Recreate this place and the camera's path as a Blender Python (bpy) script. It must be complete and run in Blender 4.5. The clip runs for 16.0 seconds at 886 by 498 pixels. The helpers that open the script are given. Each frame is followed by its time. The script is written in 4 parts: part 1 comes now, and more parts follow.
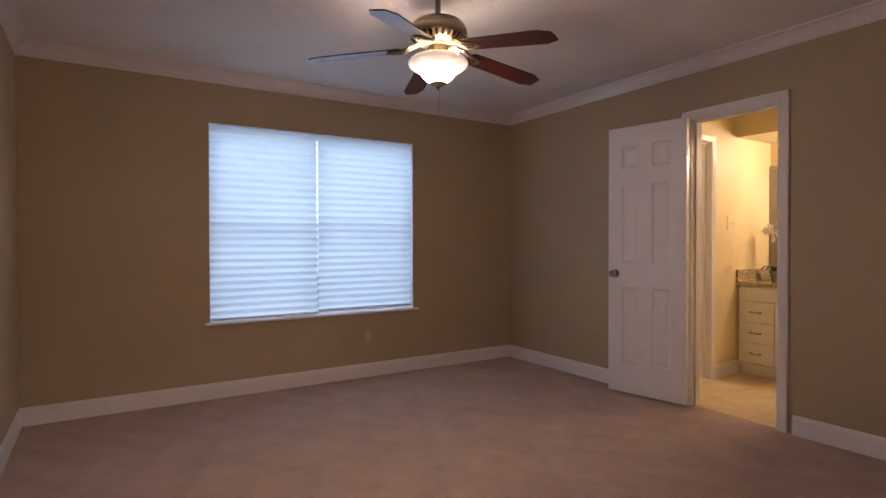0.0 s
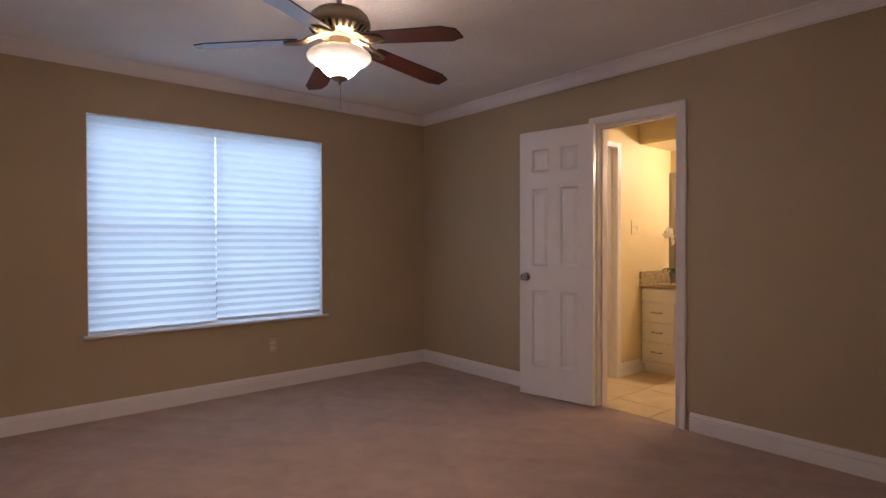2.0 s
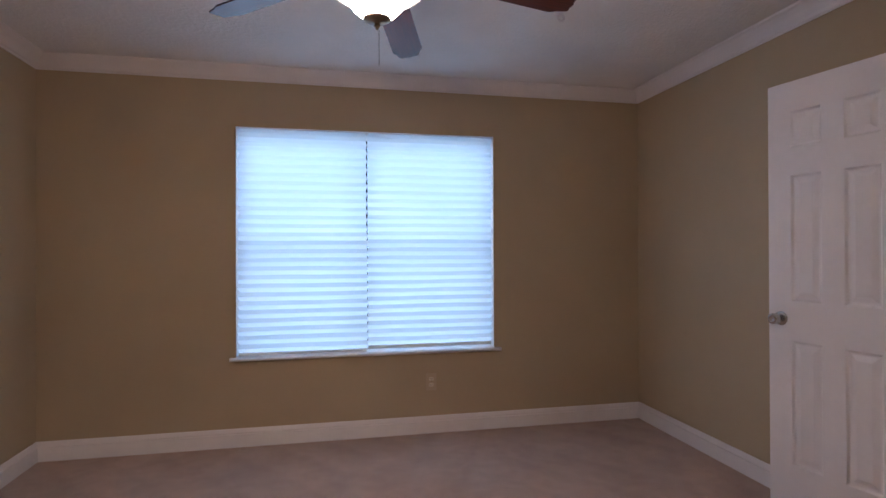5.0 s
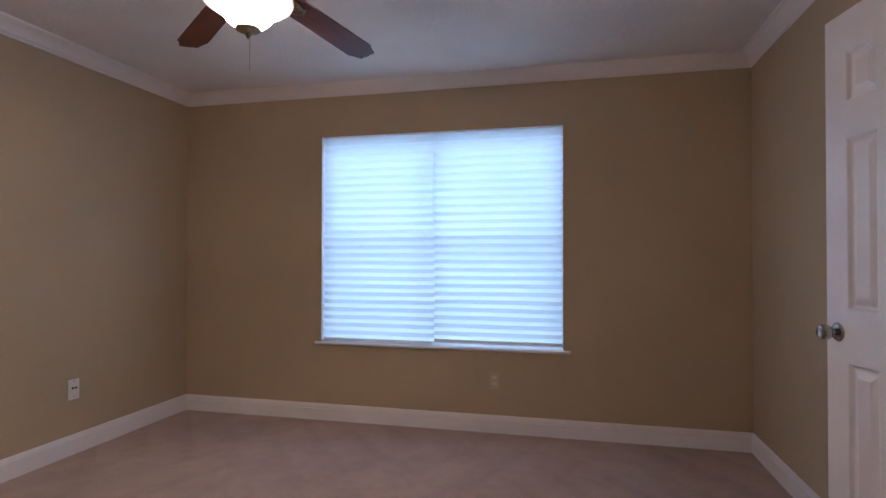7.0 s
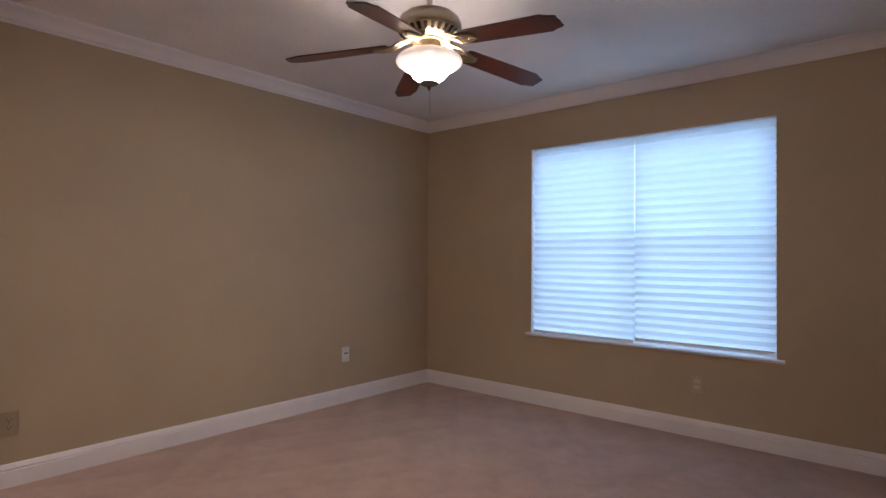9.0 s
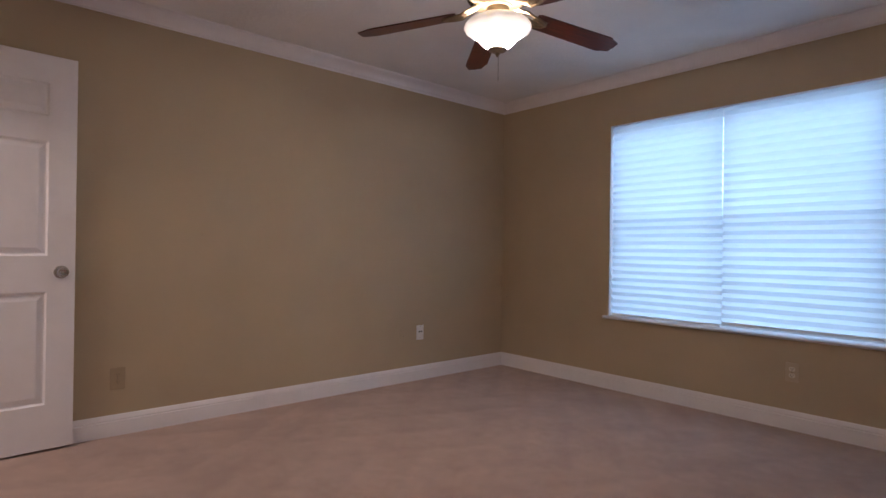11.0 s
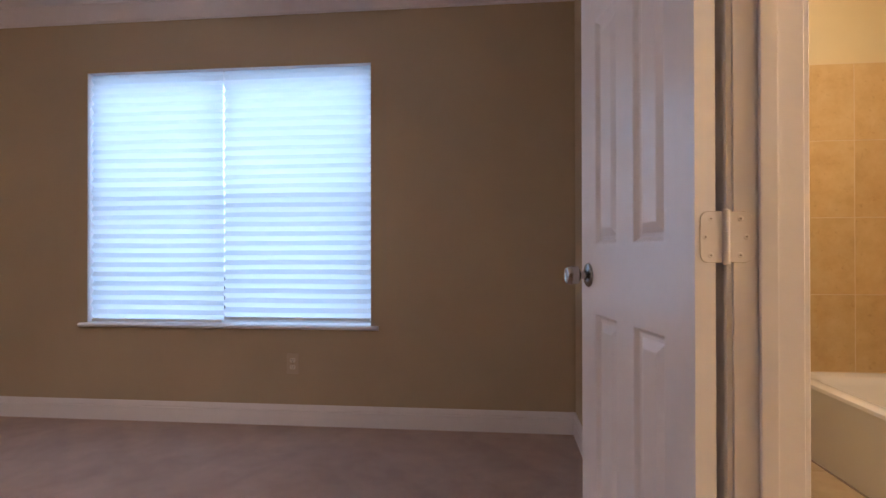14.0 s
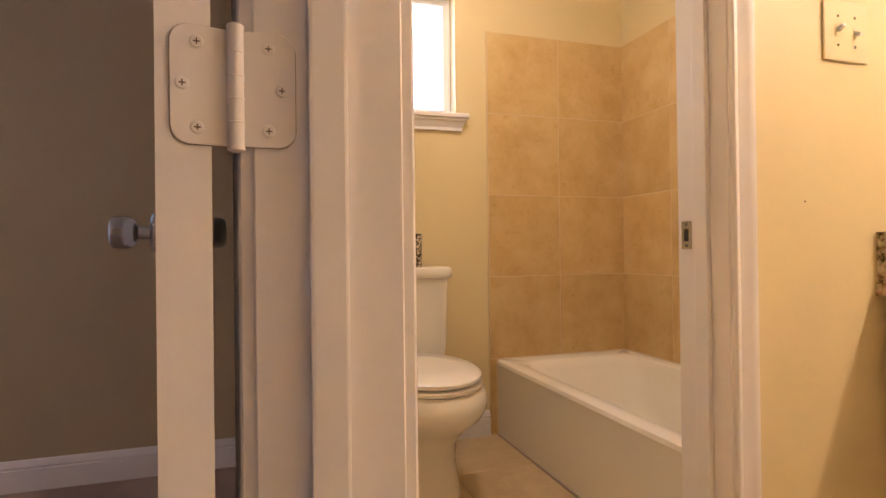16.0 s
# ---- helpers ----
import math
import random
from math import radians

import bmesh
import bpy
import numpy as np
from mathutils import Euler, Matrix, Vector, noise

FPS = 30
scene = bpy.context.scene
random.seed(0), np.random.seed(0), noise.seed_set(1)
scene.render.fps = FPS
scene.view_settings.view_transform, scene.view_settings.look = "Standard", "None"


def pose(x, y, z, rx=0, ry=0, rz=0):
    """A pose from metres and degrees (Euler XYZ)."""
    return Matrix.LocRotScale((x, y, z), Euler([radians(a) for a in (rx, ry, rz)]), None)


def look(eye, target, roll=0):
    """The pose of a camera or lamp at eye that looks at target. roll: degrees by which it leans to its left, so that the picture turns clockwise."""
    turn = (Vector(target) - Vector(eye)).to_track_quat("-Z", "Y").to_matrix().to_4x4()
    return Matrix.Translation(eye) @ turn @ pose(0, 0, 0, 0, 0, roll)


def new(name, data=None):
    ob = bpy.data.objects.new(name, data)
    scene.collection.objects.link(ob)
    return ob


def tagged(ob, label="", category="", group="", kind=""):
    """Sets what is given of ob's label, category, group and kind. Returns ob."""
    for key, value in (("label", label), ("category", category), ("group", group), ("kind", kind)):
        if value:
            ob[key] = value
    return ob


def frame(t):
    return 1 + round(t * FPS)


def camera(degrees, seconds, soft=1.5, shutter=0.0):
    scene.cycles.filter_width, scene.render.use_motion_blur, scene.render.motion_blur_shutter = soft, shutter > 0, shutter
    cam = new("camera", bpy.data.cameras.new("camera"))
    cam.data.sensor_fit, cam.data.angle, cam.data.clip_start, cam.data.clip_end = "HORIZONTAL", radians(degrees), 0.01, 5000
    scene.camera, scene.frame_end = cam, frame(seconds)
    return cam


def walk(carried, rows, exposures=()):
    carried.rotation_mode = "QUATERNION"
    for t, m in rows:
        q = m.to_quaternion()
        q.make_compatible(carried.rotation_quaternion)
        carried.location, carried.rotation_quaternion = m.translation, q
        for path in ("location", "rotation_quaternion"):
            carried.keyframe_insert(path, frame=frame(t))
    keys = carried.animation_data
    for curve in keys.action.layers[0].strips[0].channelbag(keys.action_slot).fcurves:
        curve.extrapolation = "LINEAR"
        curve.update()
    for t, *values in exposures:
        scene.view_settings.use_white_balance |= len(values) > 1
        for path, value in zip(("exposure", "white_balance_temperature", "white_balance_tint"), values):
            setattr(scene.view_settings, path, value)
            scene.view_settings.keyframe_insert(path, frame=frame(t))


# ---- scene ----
cam = camera(78.1, 16.0)
PATH = [
    (0, (0.443, -4.367, 1.174), (1.508, -2.674, 1.147), -0.1),
    (0.5, (0.437, -4.382, 1.163), (1.58, -2.74, 1.143), -0.1),
    (1, (0.431, -4.365, 1.14), (1.645, -2.776, 1.129), -0.1),
    (1.5, (0.497, -4.375, 1.181), (1.75, -2.816, 1.157), -0.1),
    (2, (0.583, -4.309, 1.191), (1.879, -2.786, 1.168), -0.1),
    (2.5, (0.742, -4.203, 1.206), (2.047, -2.688, 1.184), -0.1),
    (3, (0.861, -4.085, 1.22), (2.148, -2.554, 1.206), -0.2),
    (3.5, (0.98, -3.903, 1.23), (2.091, -2.239, 1.221), -0.3),
    (4, (1.16, -3.784, 1.225), (2.048, -1.993, 1.219), -0.2),
    (4.5, (1.422, -3.738, 1.257), (2.064, -1.844, 1.251), -0.2),
    (7, (2.92, -3.692, 1.191), (2.462, -1.745, 1.218), 0.1),
    (7.5, (3.172, -3.714, 1.186), (2.459, -1.846, 1.215), 0.1),
    (8, (3.353, -3.781, 1.217), (2.414, -2.015, 1.237), 0.2),
    (8.5, (3.433, -3.834, 1.213), (2.298, -2.188, 1.235), 0.3),
    (9, (3.482, -3.859, 1.184), (2.184, -2.338, 1.212), 0.4),
    (9.2, (3.495, -3.87, 1.167), (2.137, -2.402, 1.198), 0.5),
    (11.3, (3.532, -3.777, 1.064), (2.021, -2.466, 1.069), 0.8),
    (11.5, (3.535, -3.735, 1.065), (2.045, -2.4, 1.066), 0.5),
    (12, (3.521, -3.641, 1.016), (2.185, -2.153, 1.036), 0.8),
    (12.5, (3.466, -3.498, 1.012), (2.403, -1.804, 1.036), 0.6),
    (13, (3.517, -3.34, 1.012), (2.721, -1.505, 1.026), 0.1),
    (13.5, (3.549, -3.175, 0.997), (3.045, -1.24, 1.007), 0.1),
    (14, (3.594, -3.028, 0.991), (3.386, -1.039, 1.001), -0.1),
    (14.5, (3.677, -2.873, 0.987), (3.679, -0.873, 0.995), 0.1),
    (15, (3.771, -2.715, 0.961), (4.059, -0.736, 0.966), 0.0),
    (15.5, (3.891, -2.603, 0.934), (4.402, -0.67, 0.941), -0.3),
    (16, (4.012, -2.469, 0.889), (4.615, -0.562, 0.9), -0.7),
]
EXPOSURES = [(0.0, 0.28, 6250, 27), (2.5, 0.32, 6150, 26), (4.5, 0.54, 5620, 21.5), (7.0, 0.54, 5530, 21.5), (9.0, 0.46, 5580, 20.5), (11.5, 0.43, 5530, 20.5), (13.0, 0.57, 5580, 21.5), (15.0, 0.63, 5830, 26), (16.0, 0.64, 5850, 26)]
walk(cam, [(t, look(eye, target, roll)) for t, eye, target, roll in PATH], EXPOSURES)

# ---- world and large lights ----
world = bpy.data.worlds.new("sky")
scene.world = world
world.use_nodes = True
wt = world.node_tree
sky = wt.nodes.new("ShaderNodeTexSky")
sky.sky_type = "NISHITA"
sky.sun_disc = False
sky.sun_elevation = radians(28)
sky.sun_rotation = radians(200)
wt.links.new(sky.outputs["Color"], wt.nodes["Background"].inputs["Color"])
wt.nodes["Background"].inputs["Strength"].default_value = 0.08

# overcast daylight standing in the window openings
WIN_X0, WIN_X1, WIN_Z0, WIN_Z1 = 1.135, 2.868, 0.572, 2.064
SKY_W, BATH_SKY_W, HALL_W = 41.0, 10.5, 28.0


def area_lamp(name, m, sx, sy, watts, colour):
    d = bpy.data.lights.new(name, "AREA")
    d.shape, d.size, d.size_y, d.energy, d.color = "RECTANGLE", sx, sy, watts, colour
    ob = new(name, d)
    ob.matrix_world = m
    return ob


area_lamp("window_daylight", look(((WIN_X0 + WIN_X1) / 2, 1.30, 1.80), ((WIN_X0 + WIN_X1) / 2, 0.0, 1.30)), 3.2, 2.2, SKY_W, (0.565, 0.815, 1.0))
area_lamp("bath_daylight", pose(4.56, 0.32, 2.00, -90, 0, 0), 0.90, 1.10, BATH_SKY_W, (0.86, 0.94, 1.0))
# unseen source added in the hall, shining in through the entry doorway; no fixture
area_lamp("hall_light", pose(0.66, -5.25, 2.40, 0, 0, 0), 0.5, 0.5, HALL_W, (1.0, 0.80, 0.60))

FAN_GLOW, BULB_GLOW, VANITY_GLOW, DOME_GLOW = 132.0, 84.0, 116.0, 36.0

# ---- materials ----


def material(name, colour, rough=0.5, metal=0.0):
    m = bpy.data.materials.new(name)
    m.use_nodes = True
    b = m.node_tree.nodes["Principled BSDF"]
    b.inputs["Base Color"].default_value = (*colour, 1)
    b.inputs["Roughness"].default_value = rough
    b.inputs["Metallic"].default_value = metal
    return m


def node(m, kind, **inputs):
    n = m.node_tree.nodes.new(kind)
    for k, v in inputs.items():
        n.inputs[k.replace("_", " ")].default_value = v
    return n


def link(m, a, b):
    m.node_tree.links.new(a, b)


def coords(m, scale=(1, 1, 1)):
    tc = node(m, "ShaderNodeTexCoord")
    mp = node(m, "ShaderNodeMapping")
    mp.inputs["Scale"].default_value = scale
    link(m, tc.outputs["Object"], mp.inputs["Vector"])
    return mp.outputs["Vector"]


def ramp(m, fac, stops):
    r = node(m, "ShaderNodeValToRGB")
    e = r.color_ramp.elements
    while len(e) < len(stops):
        e.new(0.5)
    for el, (p, c) in zip(e, stops):
        el.position, el.color = p, (*c, 1)
    link(m, fac, r.inputs["Fac"])
    return r.outputs["Color"]


def noise_tex(m, vec, scale, detail=4.0, rough=0.55):
    n = node(m, "ShaderNodeTexNoise", Scale=scale, Detail=detail, Roughness=rough)
    link(m, vec, n.inputs["Vector"])
    return n.outputs["Fac"]


def mix(m, fac, a, b, blend="MIX"):
    n = m.node_tree.nodes.new("ShaderNodeMix")
    n.data_type, n.blend_type = "RGBA", blend
    if isinstance(fac, float):
        n.inputs[0].default_value = fac
    else:
        link(m, fac, n.inputs[0])
    for sock, v in ((n.inputs[6], a), (n.inputs[7], b)):
        if isinstance(v, tuple):
            sock.default_value = (*v, 1)
        else:
            link(m, v, sock)
    return n.outputs[2]


def bsdf(m):
    return m.node_tree.nodes["Principled BSDF"]


def bump(m, height, strength, dist):
    b = node(m, "ShaderNodeBump", Strength=strength, Distance=dist)
    link(m, height, b.inputs["Height"])
    link(m, b.outputs["Normal"], bsdf(m).inputs["Normal"])


def painted_wall(name, colour, rough=0.6):
    m = material(name, colour, rough)
    v = coords(m)
    dark = tuple(c * 0.955 for c in colour)
    light = tuple(min(1, c * 1.02) for c in colour)
    c = ramp(m, noise_tex(m, v, 1.7, 6), [(0.35, dark), (0.65, light)])
    link(m, c, bsdf(m).inputs["Base Color"])
    bump(m, noise_tex(m, v, 260, 3), 0.25, 0.002)
    return m


def white_paint(name, colour=(0.80, 0.775, 0.795), rough=0.32):
    m = material(name, colour, rough)
    v = coords(m)
    c = ramp(m, noise_tex(m, v, 6, 8, 0.7), [(0.3, tuple(x * 0.955 for x in colour)), (0.55, colour)])
    link(m, c, bsdf(m).inputs["Base Color"])
    bump(m, noise_tex(m, v, 90, 4), 0.12, 0.001)
    return m


M_WALL = painted_wall("tan_wall_paint", (0.457, 0.367, 0.243))
M_BATHWALL = painted_wall("cream_bath_paint", (0.71, 0.595, 0.345), 0.45)
M_HALL = painted_wall("hall_paint", (0.6, 0.55, 0.46))
M_TRIM = white_paint("white_trim_paint")
M_DOOR = white_paint("white_door_paint", (0.81, 0.785, 0.81), 0.28)

M_CEIL = material("textured_ceiling_paint", (0.78, 0.77, 0.76), 0.85)
v = coords(M_CEIL)
cells = noise_tex(M_CEIL, v, 38, 3, 0.6)
h = ramp(M_CEIL, cells, [(0.47, (0, 0, 0)), (0.58, (1, 1, 1))])
bump(M_CEIL, h, 0.32, 0.005)
link(M_CEIL, ramp(M_CEIL, noise_tex(M_CEIL, v, 2.2, 5), [(0.3, (0.77, 0.76, 0.755)), (0.7, (0.85, 0.84, 0.835))]), bsdf(M_CEIL).inputs["Base Color"])

M_CARPET = material("pink_beige_carpet", (0.42, 0.31, 0.26), 0.95)
v = coords(M_CARPET)
big = ramp(M_CARPET, noise_tex(M_CARPET, v, 2.6, 7, 0.68), [(0.38, (0.490, 0.342, 0.278)), (0.62, (0.575, 0.410, 0.334))])
vs = coords(M_CARPET, (1.0, 1.7, 1))
strk = ramp(M_CARPET, noise_tex(M_CARPET, vs, 2.2, 4, 0.55), [(0.40, (0.93, 0.925, 0.93)), (0.64, (1.04, 1.04, 1.04))])
c = mix(M_CARPET, 0.6, big, strk, "MULTIPLY")


def vacuum_strokes(angle, width, shift, dark, light):
    """Wedge-shaped strokes of brushed pile: skewed bands with a sharp and a soft side."""
    mp = node(M_CARPET, "ShaderNodeMapping")
    mp.inputs["Rotation"].default_value = (0, 0, radians(angle))
    mp.inputs["Location"].default_value = (shift, 0, 0)
    link(M_CARPET, coords(M_CARPET), mp.inputs["Vector"])
    wv = node(M_CARPET, "ShaderNodeTexWave", Scale=0.314 / width, Distortion=1.4, Detail=1.5)
    wv.inputs["Detail Scale"].default_value = 0.8
    wv.wave_profile = "SAW"
    link(M_CARPET, mp.outputs["Vector"], wv.inputs["Vector"])
    return ramp(M_CARPET, wv.outputs["Fac"], [(0.05, light), (0.45, (1, 1, 1)), (0.80, dark), (0.97, light)])


area = ramp(M_CARPET, noise_tex(M_CARPET, v, 0.9, 2, 0.5), [(0.46, (0, 0, 0)), (0.56, (1, 1, 1))])
strokes = mix(M_CARPET, area, vacuum_strokes(24, 0.30, 0.1, (0.905, 0.90, 0.905), (1.06, 1.06, 1.065)), vacuum_strokes(-38, 0.26, 0.7, (0.92, 0.915, 0.92), (1.05, 1.05, 1.055)))
c = mix(M_CARPET, 0.7, c, strokes, "MULTIPLY")
mid = ramp(M_CARPET, noise_tex(M_CARPET, v, 13, 6, 0.7), [(0.36, (0.88, 0.87, 0.87)), (0.62, (1.07, 1.07, 1.07))])
c = mix(M_CARPET, 0.6, c, mid, "MULTIPLY")
fine = ramp(M_CARPET, noise_tex(M_CARPET, v, 420, 2, 0.7), [(0.3, (0.62, 0.60, 0.58)), (0.7, (1.2, 1.2, 1.2))])
c = mix(M_CARPET, 0.6, c, fine, "MULTIPLY")
link(M_CARPET, c, bsdf(M_CARPET).inputs["Base Color"])
bsdf(M_CARPET).inputs["Sheen Weight"].default_value = 0.25
bsdf(M_CARPET).inputs["Specular IOR Level"].default_value = 0.1
tuft = mix(M_CARPET, 0.35, noise_tex(M_CARPET, v, 330, 3, 0.7), noise_tex(M_CARPET, v, 9, 4, 0.6))
bump(M_CARPET, tuft, 0.9, 0.012)

M_BLIND = bpy.data.materials.new("pleated_shade_fabric")
M_BLIND.use_nodes = True
nt = M_BLIND.node_tree
nt.nodes.remove(nt.nodes["Principled BSDF"])
tr = node(M_BLIND, "ShaderNodeBsdfTranslucent", Color=(0.645, 0.705, 0.74, 1))
df = node(M_BLIND, "ShaderNodeBsdfDiffuse", Color=(0.82, 0.83, 0.84, 1))
mx = node(M_BLIND, "ShaderNodeMixShader", Fac=0.42)
link(M_BLIND, tr.outputs[0], mx.inputs[1])
link(M_BLIND, df.outputs[0], mx.inputs[2])
weave = noise_tex(M_BLIND, coords(M_BLIND, (1, 1, 5)), 300, 2)
bn = node(M_BLIND, "ShaderNodeBump", Strength=0.1, Distance=0.001)
link(M_BLIND, weave, bn.inputs["Height"])
link(M_BLIND, bn.outputs[0], df.inputs["Normal"])
link(M_BLIND, mx.outputs[0], nt.nodes["Material Output"].inputs["Surface"])

M_VINYL = material("white_vinyl", (0.8, 0.8, 0.8), 0.35)
M_GLASS = material("window_glass", (1, 1, 1), 0.02)
bsdf(M_GLASS).inputs["Transmission Weight"].default_value = 1.0
bsdf(M_GLASS).inputs["IOR"].default_value = 1.05
M_PLASTIC = material("ivory_plastic", (0.67, 0.59, 0.37), 0.35)
M_TANPLASTIC = material("almond_plastic", (0.50, 0.412, 0.295), 0.35)
M_IVORY = material("pale_ivory_plastic", (0.68, 0.62, 0.52), 0.3)
M_OLDPLATE = painted_wall("painted_over_plate", (0.36, 0.285, 0.185), 0.5)
M_WHITEPLASTIC = material("white_plastic", (0.78, 0.77, 0.75), 0.35)
# dark brown puts the shade in screw slots and nail holes into the colour
M_SLOT = material("dark_brown_slot", (0.16, 0.13, 0.11), 0.6)
# grey-brown for the outlines round hinge plates and the tub's caulk line
M_GAP = material("grey_brown_line", (0.34, 0.28, 0.25), 0.8)
M_VENT = material("dark_vent_opening", (0.012, 0.010, 0.008), 1.0)
bsdf(M_VENT).inputs["Specular IOR Level"].default_value = 0.0
M_BLACK = material("dark_slot", (0.015, 0.014, 0.013), 0.6)


def brushed(name, colour, rough):
    m = material(name, colour, rough, 1.0)
    v = coords(m, (1, 1, 14))
    c = ramp(m, noise_tex(m, v, 40, 4), [(0.3, tuple(x * 0.8 for x in colour)), (0.7, colour)])
    link(m, c, bsdf(m).inputs["Base Color"])
    return m


M_NICKEL = brushed("aged_nickel", (0.42, 0.37, 0.30), 0.34)
M_BRASS = brushed("antique_brass", (0.34, 0.28, 0.19), 0.42)
M_CHROME = material("satin_nickel", (0.46, 0.44, 0.42), 0.24, 1.0)

M_BLADE = material("dark_cherry_wood", (0.10, 0.022, 0.012), 0.34)
v = coords(M_BLADE, (1.2, 16, 16))
c = ramp(M_BLADE, noise_tex(M_BLADE, v, 6, 6, 0.6), [(0.3, (0.022, 0.0045, 0.0026)), (0.5, (0.058, 0.0105, 0.0055)), (0.72, (0.095, 0.019, 0.0085))])
link(M_BLADE, c, bsdf(M_BLADE).inputs["Base Color"])
bsdf(M_BLADE).inputs["Coat Weight"].default_value = 0.35
bsdf(M_BLADE).inputs["Coat Roughness"].default_value = 0.25


def glowing(name, colour, strength, base):
    m = material(name, base, 0.35)
    b = bsdf(m)
    b.inputs["Emission Color"].default_value = (*colour, 1)
    b.inputs["Emission Strength"].default_value = strength
    return m


M_BOWL = glowing("frosted_lamp_glass", (1.0, 0.78, 0.50), FAN_GLOW, (0.85, 0.8, 0.7))
tc = node(M_BOWL, "ShaderNodeTexCoord")
sx = node(M_BOWL, "ShaderNodeSeparateXYZ")
link(M_BOWL, tc.outputs["Generated"], sx.inputs[0])
g = ramp(M_BOWL, sx.outputs["Z"], [(0.0, (1, 0.81, 0.60)), (0.34, (1, 0.81, 0.60)), (0.52, (0.010, 0.0083, 0.0062)), (0.74, (0.0040, 0.0032, 0.0023)), (1.0, (0.0028, 0.0022, 0.0015))])
veins = ramp(M_BOWL, noise_tex(M_BOWL, coords(M_BOWL), 24, 6, 0.7), [(0.35, (0.55, 0.52, 0.46)), (0.65, (1.15, 1.15, 1.15))])
link(M_BOWL, mix(M_BOWL, 1.0, g, veins, "MULTIPLY"), bsdf(M_BOWL).inputs["Emission Color"])
M_BULB = glowing("lit_bulb_glass", (1.0, 0.80, 0.55), BULB_GLOW, (0.9, 0.85, 0.7))
M_GLOBE = glowing("lit_globe_glass", (1.0, 0.79, 0.53), VANITY_GLOW, (0.9, 0.85, 0.7))
M_DOME = glowing("added_dome_glow", (1.0, 0.79, 0.52), DOME_GLOW, (0.9, 0.85, 0.7))

M_CABINET = white_paint("white_cabinet_paint", (0.80, 0.77, 0.70), 0.35)
M_GRANITE = material("speckled_granite", (0.4, 0.32, 0.22), 0.15)
v = coords(M_GRANITE)
vor = node(M_GRANITE, "ShaderNodeTexVoronoi", Scale=140.0)
link(M_GRANITE, v, vor.inputs["Vector"])
c1 = ramp(M_GRANITE, noise_tex(M_GRANITE, v, 55, 5, 0.75), [(0.36, (0.05, 0.035, 0.022)), (0.45, (0.34, 0.25, 0.14)), (0.56, (0.56, 0.45, 0.28)), (0.70, (0.70, 0.61, 0.45))])
c = mix(M_GRANITE, 0.16, c1, vor.outputs["Color"], "MULTIPLY")
link(M_GRANITE, c, bsdf(M_GRANITE).inputs["Base Color"])

M_MIRROR = material("mirror_glass", (0.9, 0.9, 0.88), 0.01, 1.0)
M_FRAME = material("weathered_grey_wood", (0.30, 0.25, 0.19), 0.5)
v = coords(M_FRAME, (8, 8, 1))
link(M_FRAME, ramp(M_FRAME, noise_tex(M_FRAME, v, 12, 6), [(0.3, (0.24, 0.20, 0.145)), (0.7, (0.33, 0.28, 0.21))]), bsdf(M_FRAME).inputs["Base Color"])
M_BEAD = material("silver_beads", (0.80, 0.75, 0.66), 0.3, 0.35)
M_CERAMIC = material("white_ceramic", (0.82, 0.79, 0.74), 0.12)
M_TUB = material("white_tub_enamel", (0.82, 0.79, 0.74), 0.14)
M_POT = material("grey_pot_glaze", (0.16, 0.16, 0.14), 0.5)
M_LEAF = material("orchid_leaf", (0.035, 0.075, 0.02), 0.35)
M_STEM = material("orchid_stem", (0.10, 0.11, 0.03), 0.5)
M_PETAL = material("white_petal", (0.84, 0.82, 0.78), 0.5)
bsdf(M_PETAL).inputs["Subsurface Weight"].default_value = 0.1
M_HINGE = white_paint("painted_over_hinge", (0.79, 0.76, 0.77), 0.35)
M_GROUT = material("beige_grout", (0.68, 0.55, 0.36), 0.9)
M_FLOORGROUT = material("tan_floor_grout", (0.57, 0.435, 0.265), 0.9)


def tile_material(name, a, b, d, rough):
    m = material(name, b, rough)
    info = node(m, "ShaderNodeObjectInfo")
    tc = node(m, "ShaderNodeTexCoord")
    add = node(m, "ShaderNodeVectorMath")
    sc = node(m, "ShaderNodeVectorMath")
    sc.operation = "SCALE"
    comb = node(m, "ShaderNodeCombineXYZ")
    for s in "XYZ":
        link(m, info.outputs["Random"], comb.inputs[s])
    link(m, comb.outputs[0], sc.inputs[0])
    sc.inputs["Scale"].default_value = 40.0
    link(m, tc.outputs["Object"], add.inputs[0])
    link(m, sc.outputs[0], add.inputs[1])
    v = add.outputs[0]
    c = ramp(m, noise_tex(m, v, 7, 7, 0.65), [(0.3, a), (0.5, b), (0.7, d)])
    spots = ramp(m, noise_tex(m, v, 30, 4, 0.6), [(0.60, (1, 1, 1)), (0.74, (0.80, 0.74, 0.66))])
    c = mix(m, 0.8, c, spots, "MULTIPLY")
    hsv = node(m, "ShaderNodeHueSaturation")
    mp = node(m, "ShaderNodeMapRange")
    mp.inputs["To Min"].default_value, mp.inputs["To Max"].default_value = 0.93, 1.06
    link(m, info.outputs["Random"], mp.inputs["Value"])
    link(m, mp.outputs[0], hsv.inputs["Value"])
    link(m, c, hsv.inputs["Color"])
    link(m, hsv.outputs[0], bsdf(m).inputs["Base Color"])
    bump(m, noise_tex(m, v, 25, 5), 0.15, 0.002)
    return m


M_TILE = tile_material("tan_stone_tile", (0.52, 0.345, 0.135), (0.60, 0.42, 0.185), (0.655, 0.49, 0.24), 0.28)
